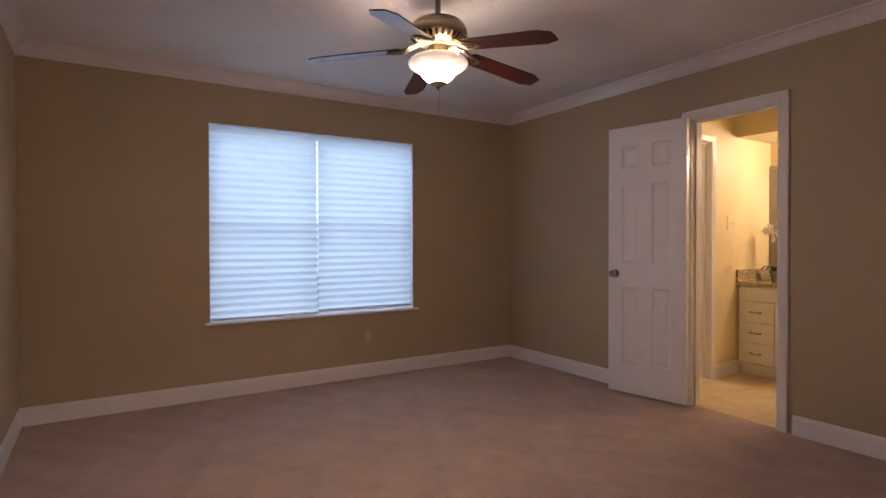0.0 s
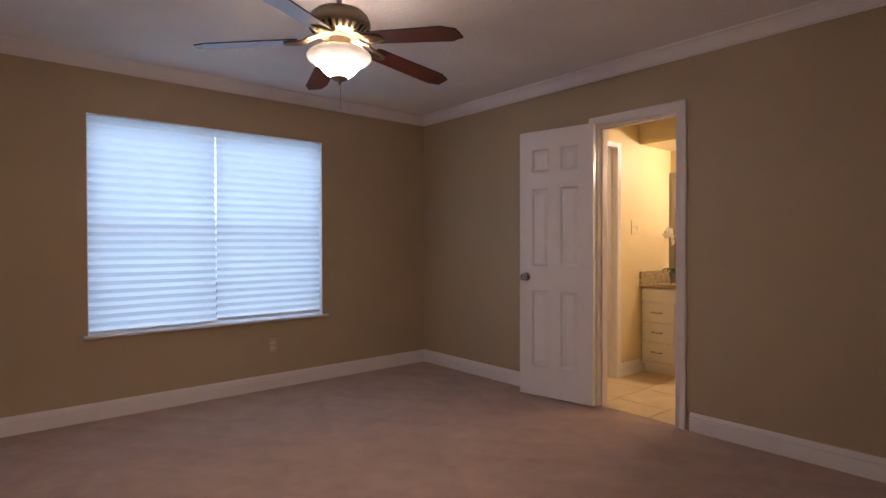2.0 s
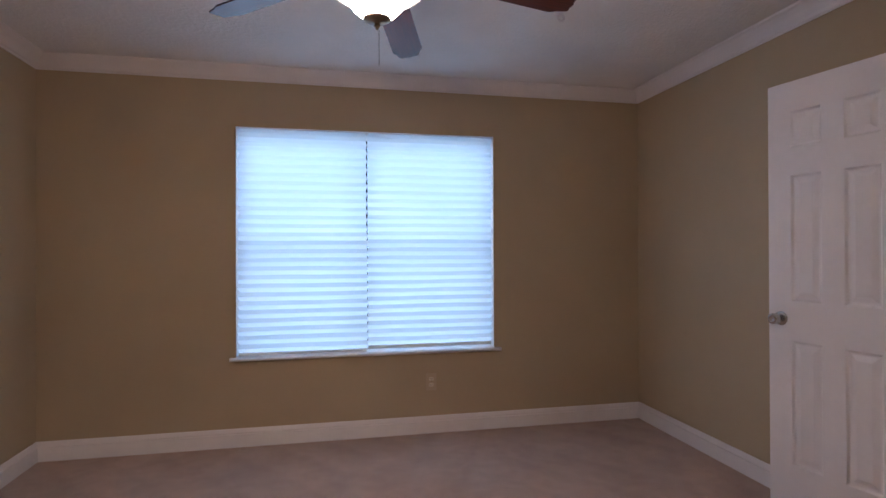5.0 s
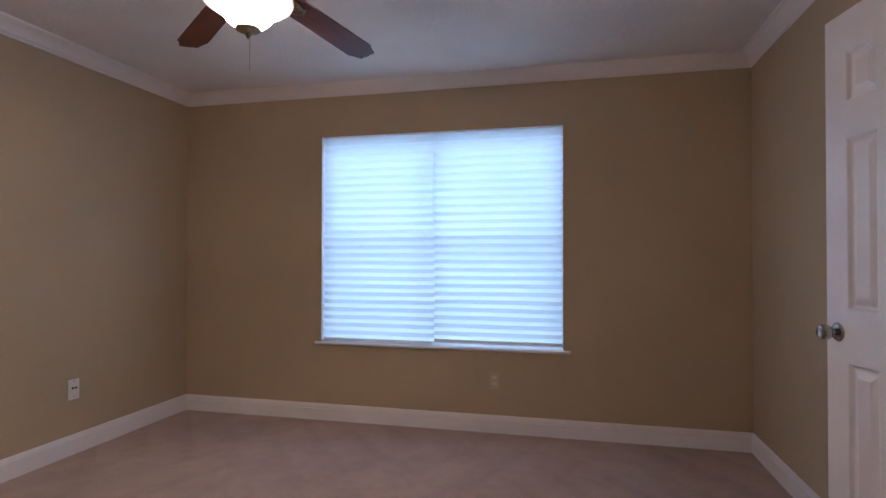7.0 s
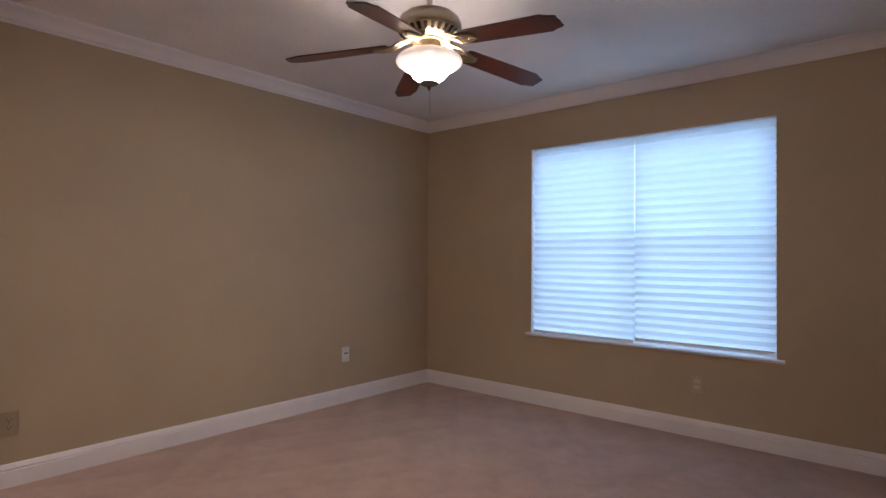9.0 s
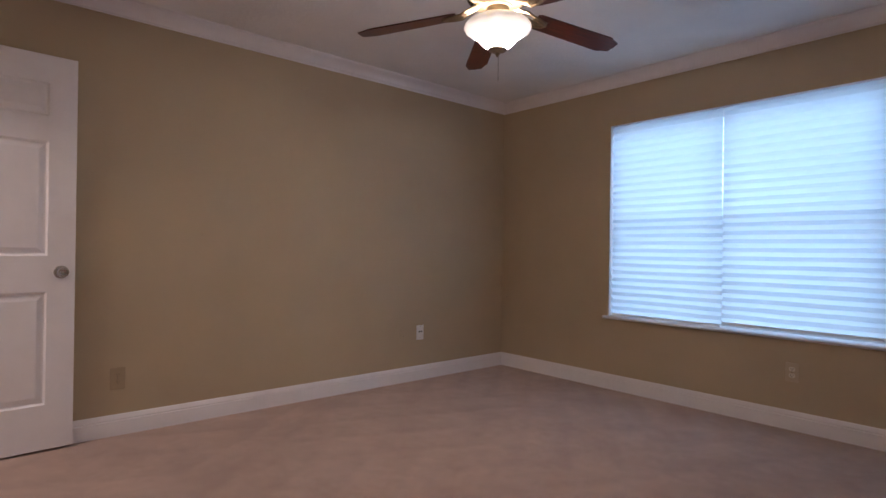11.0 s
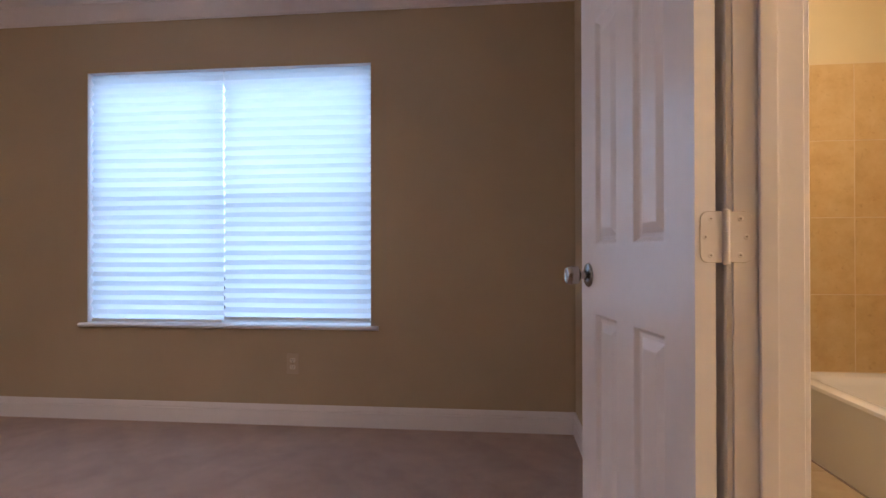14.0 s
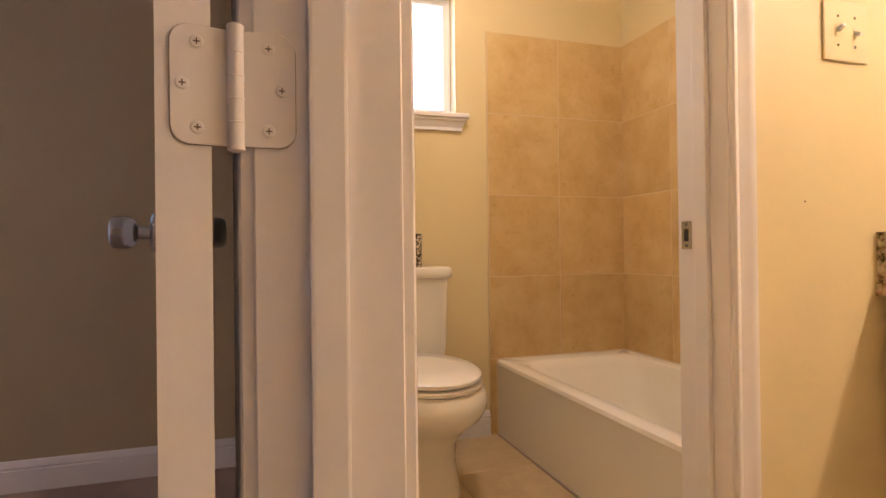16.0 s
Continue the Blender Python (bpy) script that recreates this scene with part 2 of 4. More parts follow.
M_FLOORTILE = tile_material("beige_floor_tile", (0.50, 0.365, 0.20), (0.575, 0.435, 0.255), (0.635, 0.50, 0.32), 0.3)

# ---- building helpers ----


def put_mesh(name, bm, mat, smooth=False):
    me = bpy.data.meshes.new(name)
    bmesh.ops.recalc_face_normals(bm, faces=bm.faces)
    bm.to_mesh(me)
    bm.free()
    me.materials.append(mat)
    if smooth:
        for p in me.polygons:
            p.use_smooth = True
        me.set_sharp_from_angle(angle=radians(40))
    return me


def part(name, bm, mat, parent, label="", smooth=False):
    ob = new(name, put_mesh(name, bm, mat, smooth))
    ob.parent = parent
    if label:
        tagged(ob, label)
    return ob


def solid(name, bm, mat, label="", category="", kind="", group="", smooth=False):
    return tagged(new(name, put_mesh(name, bm, mat, smooth)), label, category, group, kind)


def thing(name, m, label, category, group="", kind=""):
    e = new(name)
    e.empty_display_size = 0.1
    e.matrix_world = m
    return tagged(e, label, category, group, kind)


def box(bm, x0, x1, y0, y1, z0, z1, bev=0.0, seg=2):
    vs = [bm.verts.new((x, y, z)) for x in (x0, x1) for y in (y0, y1) for z in (z0, z1)]
    fs = [bm.faces.new([vs[i] for i in f]) for f in ((0, 1, 3, 2), (4, 6, 7, 5), (0, 4, 5, 1), (2, 3, 7, 6), (0, 2, 6, 4), (1, 5, 7, 3))]
    if bev:
        es = list({e for f in fs for e in f.edges})
        bmesh.ops.bevel(bm, geom=es, offset=bev, segments=seg, affect="EDGES", profile=0.7)
    return bm


def boxes(*specs, bev=0.0):
    bm = bmesh.new()
    for s in specs:
        box(bm, *s, bev=bev)
    return bm


def lathe(bm, profile, n=48, cx=0.0, cy=0.0, sx=1.0, sy=1.0):
    rings = []
    for r, z in profile:
        if r < 1e-5:
            rings.append([bm.verts.new((cx, cy, z))])
        else:
            rings.append([bm.verts.new((cx + sx * r * math.cos(2 * math.pi * i / n), cy + sy * r * math.sin(2 * math.pi * i / n), z)) for i in range(n)])
    for a, b in zip(rings, rings[1:]):
        for i in range(n):
            j = (i + 1) % n
            if len(a) == 1 and len(b) == 1:
                continue
            if len(a) == 1:
                bm.faces.new((a[0], b[i], b[j]))
            elif len(b) == 1:
                bm.faces.new((a[i], b[0], a[j]))
            else:
                bm.faces.new((a[i], b[i], b[j], a[j]))
    return bm


def loft(bm, rings, closed=True, caps=True):
    """Skins a list of equally long rings of points."""
    vs = [[bm.verts.new(p) for p in r] for r in rings]
    n = len(vs[0])
    for a, b in zip(vs, vs[1:]):
        for i in range(n if closed else n - 1):
            j = (i + 1) % n
            bm.faces.new((a[i], a[j], b[j], b[i]))
    if caps:
        bm.faces.new(vs[0])
        bm.faces.new(list(reversed(vs[-1])))
    return bm


def tube(bm, pts, r, n=8):
    pts = [Vector(p) for p in pts]
    rings = []
    for i, p in enumerate(pts):
        d = (pts[min(i + 1, len(pts) - 1)] - pts[max(i - 1, 0)]).normalized()
        a = d.orthogonal().normalized() if i == 0 else (prev - d * prev.dot(d)).normalized()
        prev = a
        b = d.cross(a)
        rr = r[i] if isinstance(r, (list, tuple)) else r
        rings.append([p + rr * (a * math.cos(2 * math.pi * k / n) + b * math.sin(2 * math.pi * k / n)) for k in range(n)])
    return loft(bm, rings)


def rrect(x0, x1, y0, y1, r, z, n=6):
    pts = []
    for cx, cy, a0 in ((x1 - r, y1 - r, 0), (x0 + r, y1 - r, 90), (x0 + r, y0 + r, 180), (x1 - r, y0 + r, 270)):
        for k in range(n + 1):
            a = radians(a0 + 90 * k / n)
            pts.append((cx + r * math.cos(a), cy + r * math.sin(a), z))
    return pts


# ---- the rooms' plan ----
W, BACK, CEIL = 4.0, -4.31, 2.445
PART = 4.119                      # bath side of the partition
BX, SW, SWB = 5.80, -1.65, -1.520  # bath's far wall, switch wall's faces
DOOR_Y0, DOOR_Y1, DOOR_H = -2.624, -2.004, 2.043
TD_X0, TD_X1 = 4.20, 4.857        # doorway to the tub room
ENT_X0, ENT_X1 = 0.10, 1.055
TOP = CEIL + 0.12

# bedroom walls
solid("wall_window", boxes((-0.12, WIN_X0, 0, 0.17, -0.1, TOP), (WIN_X1, PART, 0, 0.17, -0.1, TOP), (WIN_X0, WIN_X1, 0, 0.17, -0.1, WIN_Z0 - 0.012), (WIN_X0, WIN_X1, 0, 0.17, WIN_Z1, TOP)), M_WALL, "tan painted bedroom wall around the wide window", "wall", "structure")
solid("wall_left", boxes((-0.12, 0, BACK - 0.12, 0, -0.1, TOP)), M_WALL, "tan painted plain bedroom side wall", "wall", "structure")
solid("wall_partition", boxes((W, PART - 0.015, DOOR_Y1, 0, -0.1, TOP), (W, PART - 0.015, BACK - 0.12, DOOR_Y0, -0.1, TOP), (W, PART - 0.015, DOOR_Y0, DOOR_Y1, DOOR_H, TOP)), M_WALL, "tan painted partition wall with the bathroom doorway", "wall", "structure")
solid("wall_back", boxes((0, ENT_X0, BACK - 0.12, BACK, -0.1, TOP), (ENT_X1, W, BACK - 0.12, BACK, -0.1, TOP), (ENT_X0, ENT_X1, BACK - 0.12, BACK, 2.06, TOP)), M_WALL, "tan painted bedroom wall with the entry doorway", "wall", "structure")
solid("ceiling_bedroom", boxes((0, W, BACK, 0, CEIL, TOP)), M_CEIL, "white knockdown-textured bedroom ceiling", "ceiling", "structure")
solid("floor_carpet", boxes((0, W + 0.03, BACK - 0.12, 0, -0.1, 0)), M_CARPET, "pinkish beige cut-pile carpet with vacuum marks", "carpet", "structure")

# bathroom shell
BW_X0, BW_X1, BW_Z0, BW_Z1 = 4.27, 4.865, 1.545, 2.13
solid("wall_bath_inner", boxes((PART - 0.015, PART, DOOR_Y1 + 0.0, 0, -0.1, TOP), (PART - 0.015, PART, -3.4, DOOR_Y0, -0.1, TOP), (PART - 0.015, PART, DOOR_Y0, DOOR_Y1, DOOR_H, TOP)), M_BATHWALL, "cream painted bathroom side of the partition", "wall", "structure")
solid("wall_switch", boxes((PART, TD_X0, SW, SWB, -0.1, TOP), (TD_X1, BX, SW, SWB, -0.1, TOP), (TD_X0, TD_X1, SW, SWB, 2.03, TOP)), M_BATHWALL, "cream painted wall with the tub room doorway", "wall", "structure")
solid("wall_bath_far", boxes((BX, BX + 0.12, -3.4, 0.17, -0.1, TOP)), M_BATHWALL, "cream painted bathroom wall behind the vanity", "wall", "structure")
solid("wall_bath_end", boxes((PART, BX, -3.4, -3.28, -0.1, TOP)), M_BATHWALL, "cream painted bathroom end wall", "wall", "structure")
solid("wall_bath_window", boxes((PART, BW_X0, 0, 0.17, -0.1, TOP), (BW_X1, BX, 0, 0.17, -0.1, TOP), (BW_X0, BW_X1, 0, 0.17, -0.1, BW_Z0 - 0.025), (BW_X0, BW_X1, 0, 0.17, BW_Z1, TOP)), M_BATHWALL, "cream painted wall with the small bathroom window", "wall", "structure")
solid("ceiling_bath", boxes((PART, BX, -3.28, SW, CEIL, TOP), (PART, BX, SWB, 0, CEIL, TOP)), M_BATHWALL, "cream painted bathroom ceiling", "ceiling", "structure")
solid("soffit", boxes((5.225, BX, -3.28, SW, 2.09, CEIL)), M_BATHWALL, "cream painted dropped soffit over the vanity", "soffit", "structure")
# hall behind the entry door, closed
solid("wall_hall", boxes((-0.62, -0.5, -6.3, BACK - 0.12, -0.1, TOP), (2.0, 2.12, -6.3, BACK - 0.12, -0.1, TOP), (-0.5, 2.0, -6.3, -6.18, -0.1, TOP), (-0.5, -0.12, BACK - 0.13, BACK - 0.12, -0.1, TOP)), M_HALL, "plain painted hallway walls", "wall", "structure")
solid("ceiling_hall", boxes((-0.5, 2.0, -6.18, BACK - 0.12, CEIL, TOP)), M_CEIL, "white hallway ceiling", "ceiling", "structure")
solid("floor_hall", boxes((-0.5, 2.0, -6.18, BACK - 0.10, -0.1, -0.004)), M_CARPET, "beige hallway carpet", "carpet", "structure")


# trims
def run(bm, profile, p0, p1, n, m0=0.0, m1=0.0):
    """Sweeps (distance from wall, z) along a wall foot; m0, m1: 1 mitres an inner corner."""
    p0, p1, n = Vector((*p0, 0)), Vector((*p1, 0)), Vector((*n, 0))
    d = (p1 - p0).normalized()
    rings = [[p + n * u + d * (s * u) + Vector((0, 0, z)) for u, z in profile] for p, s in ((p0, m0), (p1, -m1))]
    loft(bm, rings)


BASE = [(0, 0), (0.015, 0), (0.015, 0.081), (0.0125, 0.0835), (0.0095, 0.0845), (0.0095, 0.0885), (0.0135, 0.0915), (0.0125, 0.098), (0.008, 0.106), (0.0065, 0.113), (0.003, 0.118), (0, 0.118)]
for nm, a, b, nn, m0, m1 in (("baseboard_window", (0, 0), (W, 0), (0, -1), 1, 1), ("baseboard_left", (0, 0), (0, BACK), (1, 0), 1, 1), ("baseboard_right", (W, 0), (W, DOOR_Y1 + 0.078), (-1, 0), 1, 0), ("baseboard_right_near", (W, DOOR_Y0 - 0.078), (W, BACK), (-1, 0), 0, 1), ("baseboard_back", (ENT_X1 + 0.08, BACK), (W, BACK), (0, 1), 0, 1)):
    bm = bmesh.new()
    run(bm, BASE, a, b, nn, m0, m1)
    solid(nm, bm, M_TRIM, "white painted moulded baseboard along the carpet", "baseboard", "structure", smooth=True)
for nm, a, b, nn in (("baseboard_switch", (TD_X1 + 0.034, SW), (5.30, SW), (0, -1)), ("baseboard_bath_window", (PART, 0), (5.02, 0), (0, -1))):
    bm = bmesh.new()
    run(bm, BASE, a, b, nn)
    solid(nm, bm, M_TRIM, "white painted bathroom baseboard", "baseboard", "structure", smooth=True)

CROWN = [(0, CEIL - 0.088), (0.006, CEIL - 0.088), (0.008, CEIL - 0.076), (0.014, CEIL - 0.072), (0.018, CEIL - 0.060), (0.028, CEIL - 0.042), (0.042, CEIL - 0.028), (0.056, CEIL - 0.020), (0.060, CEIL - 0.014), (0.070, CEIL - 0.011), (0.074, CEIL), (0, CEIL)]
bm = bmesh.new()
rings = [[(u, -u, z) for u, z in CROWN], [(W - u, -u, z) for u, z in CROWN], [(W - u, BACK + u, z) for u, z in CROWN], [(u, BACK + u, z) for u, z in CROWN]]
loft(bm, rings + rings[:1], caps=False)
solid("crown_moulding", bm, M_TRIM, "white painted cove crown moulding under the ceiling", "crown moulding", "structure", smooth=True)

CASING = [(0.004, 0), (0.004, 0.009), (0.008, 0.012), (0.016, 0.012), (0.020, 0.010), (0.046, 0.015), (0.054, 0.018), (0.066, 0.018), (0.070, 0.014), (0.070, 0)]


def casing(name, s0, s1, top, at, width=1.0, label="white painted moulded door casing"):
    """Three mitred legs round an opening; at(s, z, out) gives the place."""
    bm = bmesh.new()
    pr = [(u * width, o) for u, o in CASING]
    rings = [[at(s0 - u, 0, o) for u, o in pr], [at(s0 - u, top + u, o) for u, o in pr], [at(s1 + u, top + u, o) for u, o in pr], [at(s1 + u, 0, o) for u, o in pr]]
    loft(bm, rings)
    return solid(name, bm, M_TRIM, label, "door casing", "structure", smooth=True)


def jamb(name, s0, s1, top, d0, d1, stop, at, t=0.019):
    """Jamb boards lining an opening, with a stop bead between the depths in stop."""
    bm = bmesh.new()
    for a, b, z0, z1 in ((s0 - 0.001, s0 + t, 0, top), (s1 - t, s1 + 0.001, 0, top), (s0 + t, s1 - t, top - t, top)):
        p, q = at(a, z0, d0), at(b, z1, d1)
        box(bm, min(p[0], q[0]), max(p[0], q[0]), min(p[1], q[1]), max(p[1], q[1]), z0, z1, 0.0015, 1)
    for a, b, z0, z1 in ((s0 + t, s0 + t + 0.011, 0, top - t), (s1 - t - 0.011, s1 - t, 0, top - t), (s0 + t + 0.011, s1 - t - 0.011, top - t - 0.011, top - t)):
        p, q = at(a, z0, stop[0]), at(b, z1, stop[1])
        box(bm, min(p[0], q[0]), max(p[0], q[0]), min(p[1], q[1]), max(p[1], q[1]), z0, z1, 0.003, 2)
    return solid(name, bm, M_TRIM, "white painted door jamb with a stop bead", "door jamb", "structure")


def on_bed(s, z, o):
    return (W - o, s, z)


def on_bath(s, z, o):
    return (PART + o, s, z)


def on_switch(s, z, o):
    return (s, SW - o, z)


def on_tub(s, z, o):
    return (s, SWB + o, z)


def on_back(s, z, o):
    return (s, BACK + o, z)


JT = 0.019
casing("casing_bath_bed", DOOR_Y0 + JT, DOOR_Y1 - JT, DOOR_H - JT, on_bed)
casing("casing_bath_inner", DOOR_Y0 + JT, DOOR_Y1 - JT, DOOR_H - JT, on_bath)
jamb("jamb_bath_door", DOOR_Y0, DOOR_Y1, DOOR_H, 0.0, -(PART - W), (-0.042, -0.072), on_bed, JT)
casing("casing_tub_front", TD_X0 + JT, TD_X1 - JT, 2.03 - JT, on_switch, 0.74)
casing("casing_tub_back", TD_X0 + JT, TD_X1 - JT, 2.03 - JT, on_tub)
jamb("jamb_tub_door", TD_X0, TD_X1, 2.03, 0.0, -(SWB - SW), (-0.045, -0.080), on_switch, JT)
casing("casing_entry", ENT_X0 + JT, ENT_X1 - JT, 2.06 - JT, on_back, 0.85)
jamb("jamb_entry_door", ENT_X0, ENT_X1, 2.06, 0.0, -0.12, (-0.045, -0.080), on_back, JT)

# ---- bedroom window ----


def sash_window(name, x0, x1, z0, z1, y0, y1, units, label, meet=True):
    e = thing(name, Matrix(), label, "window", kind="structure")
    f = 0.038
    fr = part("window_frame", boxes((x0, x0 + f, y0, y1, z0, z1), (x1 - f, x1, y0, y1, z0, z1), (x0 + f, x1 - f, y0, y1, z0, z0 + f), (x0 + f, x1 - f, y0, y1, z1 - f, z1), bev=0.004), M_VINYL, e)
    step = (x1 - x0 - 2 * f) / units
    ym = (y0 + y1) / 2
    for i in range(units):
        a, b = x0 + f + i * step, x0 + f + (i + 1) * step
        if i:
            a -= 0.045
            part("mullion", boxes((a - 0.012, a + 0.012, y0, y1, z0 + f, z1 - f), bev=0.004), M_VINYL, e)
        if meet:
            zm = (z0 + z1) / 2
            part("meeting_rail", boxes((a + 0.012 * (i > 0), b - 0.012 * (i < units - 1), y0 + 0.008, y1 - 0.008, zm - 0.010, zm + 0.010), bev=0.003), M_VINYL, e)
            spans = ((z0 + f, zm - 0.010), (zm + 0.010, z1 - f))
        else:
            spans = ((z0 + f, z1 - f),)
        for p, q in spans:
            g = part("pane", boxes((a + 0.012 * (i > 0), b - 0.012 * (i < units - 1), ym - 0.002, ym + 0.002, p, q)), M_GLASS, e)
            g.visible_shadow = False
    return e


sash_window("window_1", WIN_X0, WIN_X1, WIN_Z0, WIN_Z1, 0.115, 0.165, 2, "white vinyl twin single-hung bedroom window behind shades")

bm = bmesh.new()
prof = [(0.16, 0), (-0.026, 0), (-0.032, -0.004), (-0.035, -0.010), (-0.032, -0.017), (-0.026, -0.021), (0.0, -0.021), (0.0, -0.026), (0.16, -0.026)]
zt = WIN_Z0 - 0.0
rings = []
for x in (1.101, WIN_X0, WIN_X0 + 0.0005, WIN_X1 - 0.0005, WIN_X1, 2.912):
    inside = WIN_X0 < x < WIN_X1
    rings.append([(x, y if inside else min(y, -0.001), zt + z) for y, z in prof])
loft(bm, rings)
solid("window_sill", bm, M_TRIM, "white painted rounded window stool on the tan wall", "window sill", "structure", smooth=True)


def pleated_shade(name, x0, x1, z0, z1, phase, label, close=0.0):
    e = thing(name, pose(0, 0, 0), label, "window shade", "pleated shades in the bedroom window")
    part("headrail", boxes((x0, x1, 0.050, 0.075, z1 - 0.012, z1 - 0.001), bev=0.002), M_WHITEPLASTIC, e)
    part("bottom_rail", boxes((x0, x1, 0.020, 0.046, z0, z0 + 0.018), bev=0.004), M_WHITEPLASTIC, e)
    top, bot = z1 - 0.001, z0 + 0.017
    n = 26
    bm = bmesh.new()
    nx = 14
    rows = []
    for k in range(2 * n + 1):
        f = k / (2 * n)
        z = top + (bot - top) * f
        y = 0.024 if k % 2 else 0.039
        row = []
        for i in range(nx + 1):
            u = i / nx
            dx = close * max(0.0, min(1.0, (f - 0.42) * 8)) * (i == nx) + (0.0060 if k % 2 else -0.001) * (1 if i == nx else -1 if i == 0 else 0)
            w = 0.0010 * math.sin(5.1 * u + phase + 0.37 * k) + 0.0006 * math.sin(13 * u + k)
            row.append(bm.verts.new((x0 + (x1 - x0) * u + dx, y + 0.4 * w, z + w)))
        rows.append(row)
    for a, b in zip(rows, rows[1:]):
        for i in range(nx):
            bm.faces.new((a[i], a[i + 1], b[i + 1], b[i]))
    part("pleated_fabric", bm, M_BLIND, e, "translucent white pleated fabric, daylight behind")
    return e


# added lining; its white stands in for daylight leaking past the shades' edges
solid("window_reveal", boxes((WIN_X0, WIN_X0 + 0.003, 0.004, 0.114, WIN_Z0 + 0.001, WIN_Z1), (WIN_X1 - 0.003, WIN_X1, 0.004, 0.114, WIN_Z0 + 0.001, WIN_Z1), (WIN_X0 + 0.003, WIN_X1 - 0.003, 0.004, 0.114, WIN_Z1 - 0.003, WIN_Z1)), M_TRIM, "lining added in the window opening, white for leaking daylight", "window lining", "structure")
SEAM = 1.978
pleated_shade("pleated_shade", WIN_X0 + 0.013, SEAM - 0.006, WIN_Z0 + 0.004, WIN_Z1 - 0.003, 0.3, "white pleated shade fully lowered in the bedroom window", 0.006)
pleated_shade("pleated_shade", SEAM + 0.006, WIN_X1 - 0.012, WIN_Z0 + 0.022, WIN_Z1 - 0.003, 2.1, "white pleated shade hanging just short of the sill")

# ---- doors ----


def door_leaf_mesh(w, h, t, cols, rows_):
    """A six-panel slab: x along the width, y through the thickness (0 to t), z up; moulded panels on both faces."""
    bm = bmesh.new()
    xs = sorted({0, w, *[v for c in cols for v in c]})
    zs = sorted({0, h, *[v for r in rows_ for v in r]})
    for y, s in ((0.0, 1), (t, -1)):
        for xa, xb in zip(xs, xs[1:]):
            for za, zb in zip(zs, zs[1:]):
                ringp = lambda i, d: [(xa + i, y + s * d, za + i), (xb - i, y + s * d, za + i), (xb - i, y + s * d, zb - i), (xa + i, y + s * d, zb - i)]
                if (xa, xb) in cols and (za, zb) in rows_:
                    steps = [(0, 0), (0.003, 0.001), (0.010, 0.0100), (0.014, 0.0115), (0.021, 0.0115), (0.042, 0.0035), (0.045, 0.003)]
                    vs = [[bm.verts.new(p) for p in ringp(i, d)] for i, d in steps]
                    for a, b in zip(vs, vs[1:]):
                        for k in range(4):
                            bm.faces.new((a[k], a[(k + 1) % 4], b[(k + 1) % 4], b[k]))
                    bm.faces.new(vs[-1])
                else:
                    bm.faces.new([bm.verts.new(p) for p in ringp(0, 0)])
    for f in (((0, 0, 0), (0, t, 0), (0, t, h), (0, 0, h)), ((w, 0, 0), (w, t, 0), (w, t, h), (w, 0, h)), ((0, 0, 0), (w, 0, 0), (w, t, 0), (0, t, 0)), ((0, 0, h), (w, 0, h), (w, t, h), (0, t, h))):
        bm.faces.new([bm.verts.new(p) for p in f])
    bmesh.ops.remove_doubles(bm, verts=bm.verts, dist=0.0002)
    es = [ed for ed in bm.edges if all((v.co.y < 1e-4 or v.co.y > t - 1e-4) and (v.co.x < 1e-4 or v.co.x > w - 1e-4) for v in ed.verts) and abs(ed.verts[0].co.z - ed.verts[1].co.z) > 0.01]
    bmesh.ops.bevel(bm, geom=es, offset=0.002, segments=2, affect="EDGES")
    return bm


ROWS = ((0.228, 0.812), (0.995, 1.590), (1.715, 1.890))


def knob(parent, x, z, y, s, name="door_knob"):
    """A round knob on its rosette; s: the way it sticks out along y."""
    bm = bmesh.new()
    lathe(bm, [(0, 0), (0.032, 0), (0.0335, 0.002), (0.033, 0.004), (0.029, 0.0075), (0.022, 0.009), (0.014, 0.010)], 36)
    k1 = put_mesh("rosette", bm, M_CHROME, True)
    bm = bmesh.new()
    lathe(bm, [(0.0105, 0.008), (0.0105, 0.026), (0.018, 0.029), (0.0235, 0.033), (0.0260, 0.040), (0.0262, 0.052), (0.0245, 0.060), (0.0215, 0.0645), (0.016, 0.066), (0.014, 0.0645), (0, 0.0645)], 36)
    k2 = put_mesh(name, bm, M_CHROME, True)
    m = Matrix.Translation((x, y, z)) @ pose(0, 0, 0, -90 * s, 0, 0)
    kn = new(name, k2)
    kn.parent, kn.matrix_local = parent, m
    tagged(kn, "satin chrome round door knob")
    ro = new("rosette", k1)
    ro.parent = kn


def hinge_plate(bm, w, h, r, t, side):
    """A leaf of a butt hinge in the xz plane: square at x=0, round-cornered at the far side."""
    pts = [(0, -h / 2), (0, h / 2)]
    for c, a0 in (((w - r, h / 2 - r), 90), ((w - r, -h / 2 + r), 0)):
        for k in range(7):
            a = radians(a0 - 90 * k / 6)
            pts.append((c[0] + r * math.cos(a), c[1] + r * math.sin(a)))
    loft(bm, [[(side * x, 0, z) for x, z in pts], [(side * x, -t, z) for x, z in pts]])
    bmesh.ops.bevel(bm, geom=[e for e in bm.edges if abs(e.verts[0].co.y + t) < 1e-6 and abs(e.verts[1].co.y + t) < 1e-6], offset=0.0006, segments=1, affect="EDGES")


def screw_heads(bm, pts, r=0.0052, y=-0.0022):
    for x, z in pts:
        ring0, ring1 = [], []
        for k in range(14):
            a = 2 * math.pi * k / 14
            ring0.append((x + r * math.cos(a), y, z + r * math.sin(a)))
            ring1.append((x + r * 0.75 * math.cos(a), y - 0.0008, z + r * 0.75 * math.sin(a)))
        loft(bm, [ring0, ring1])


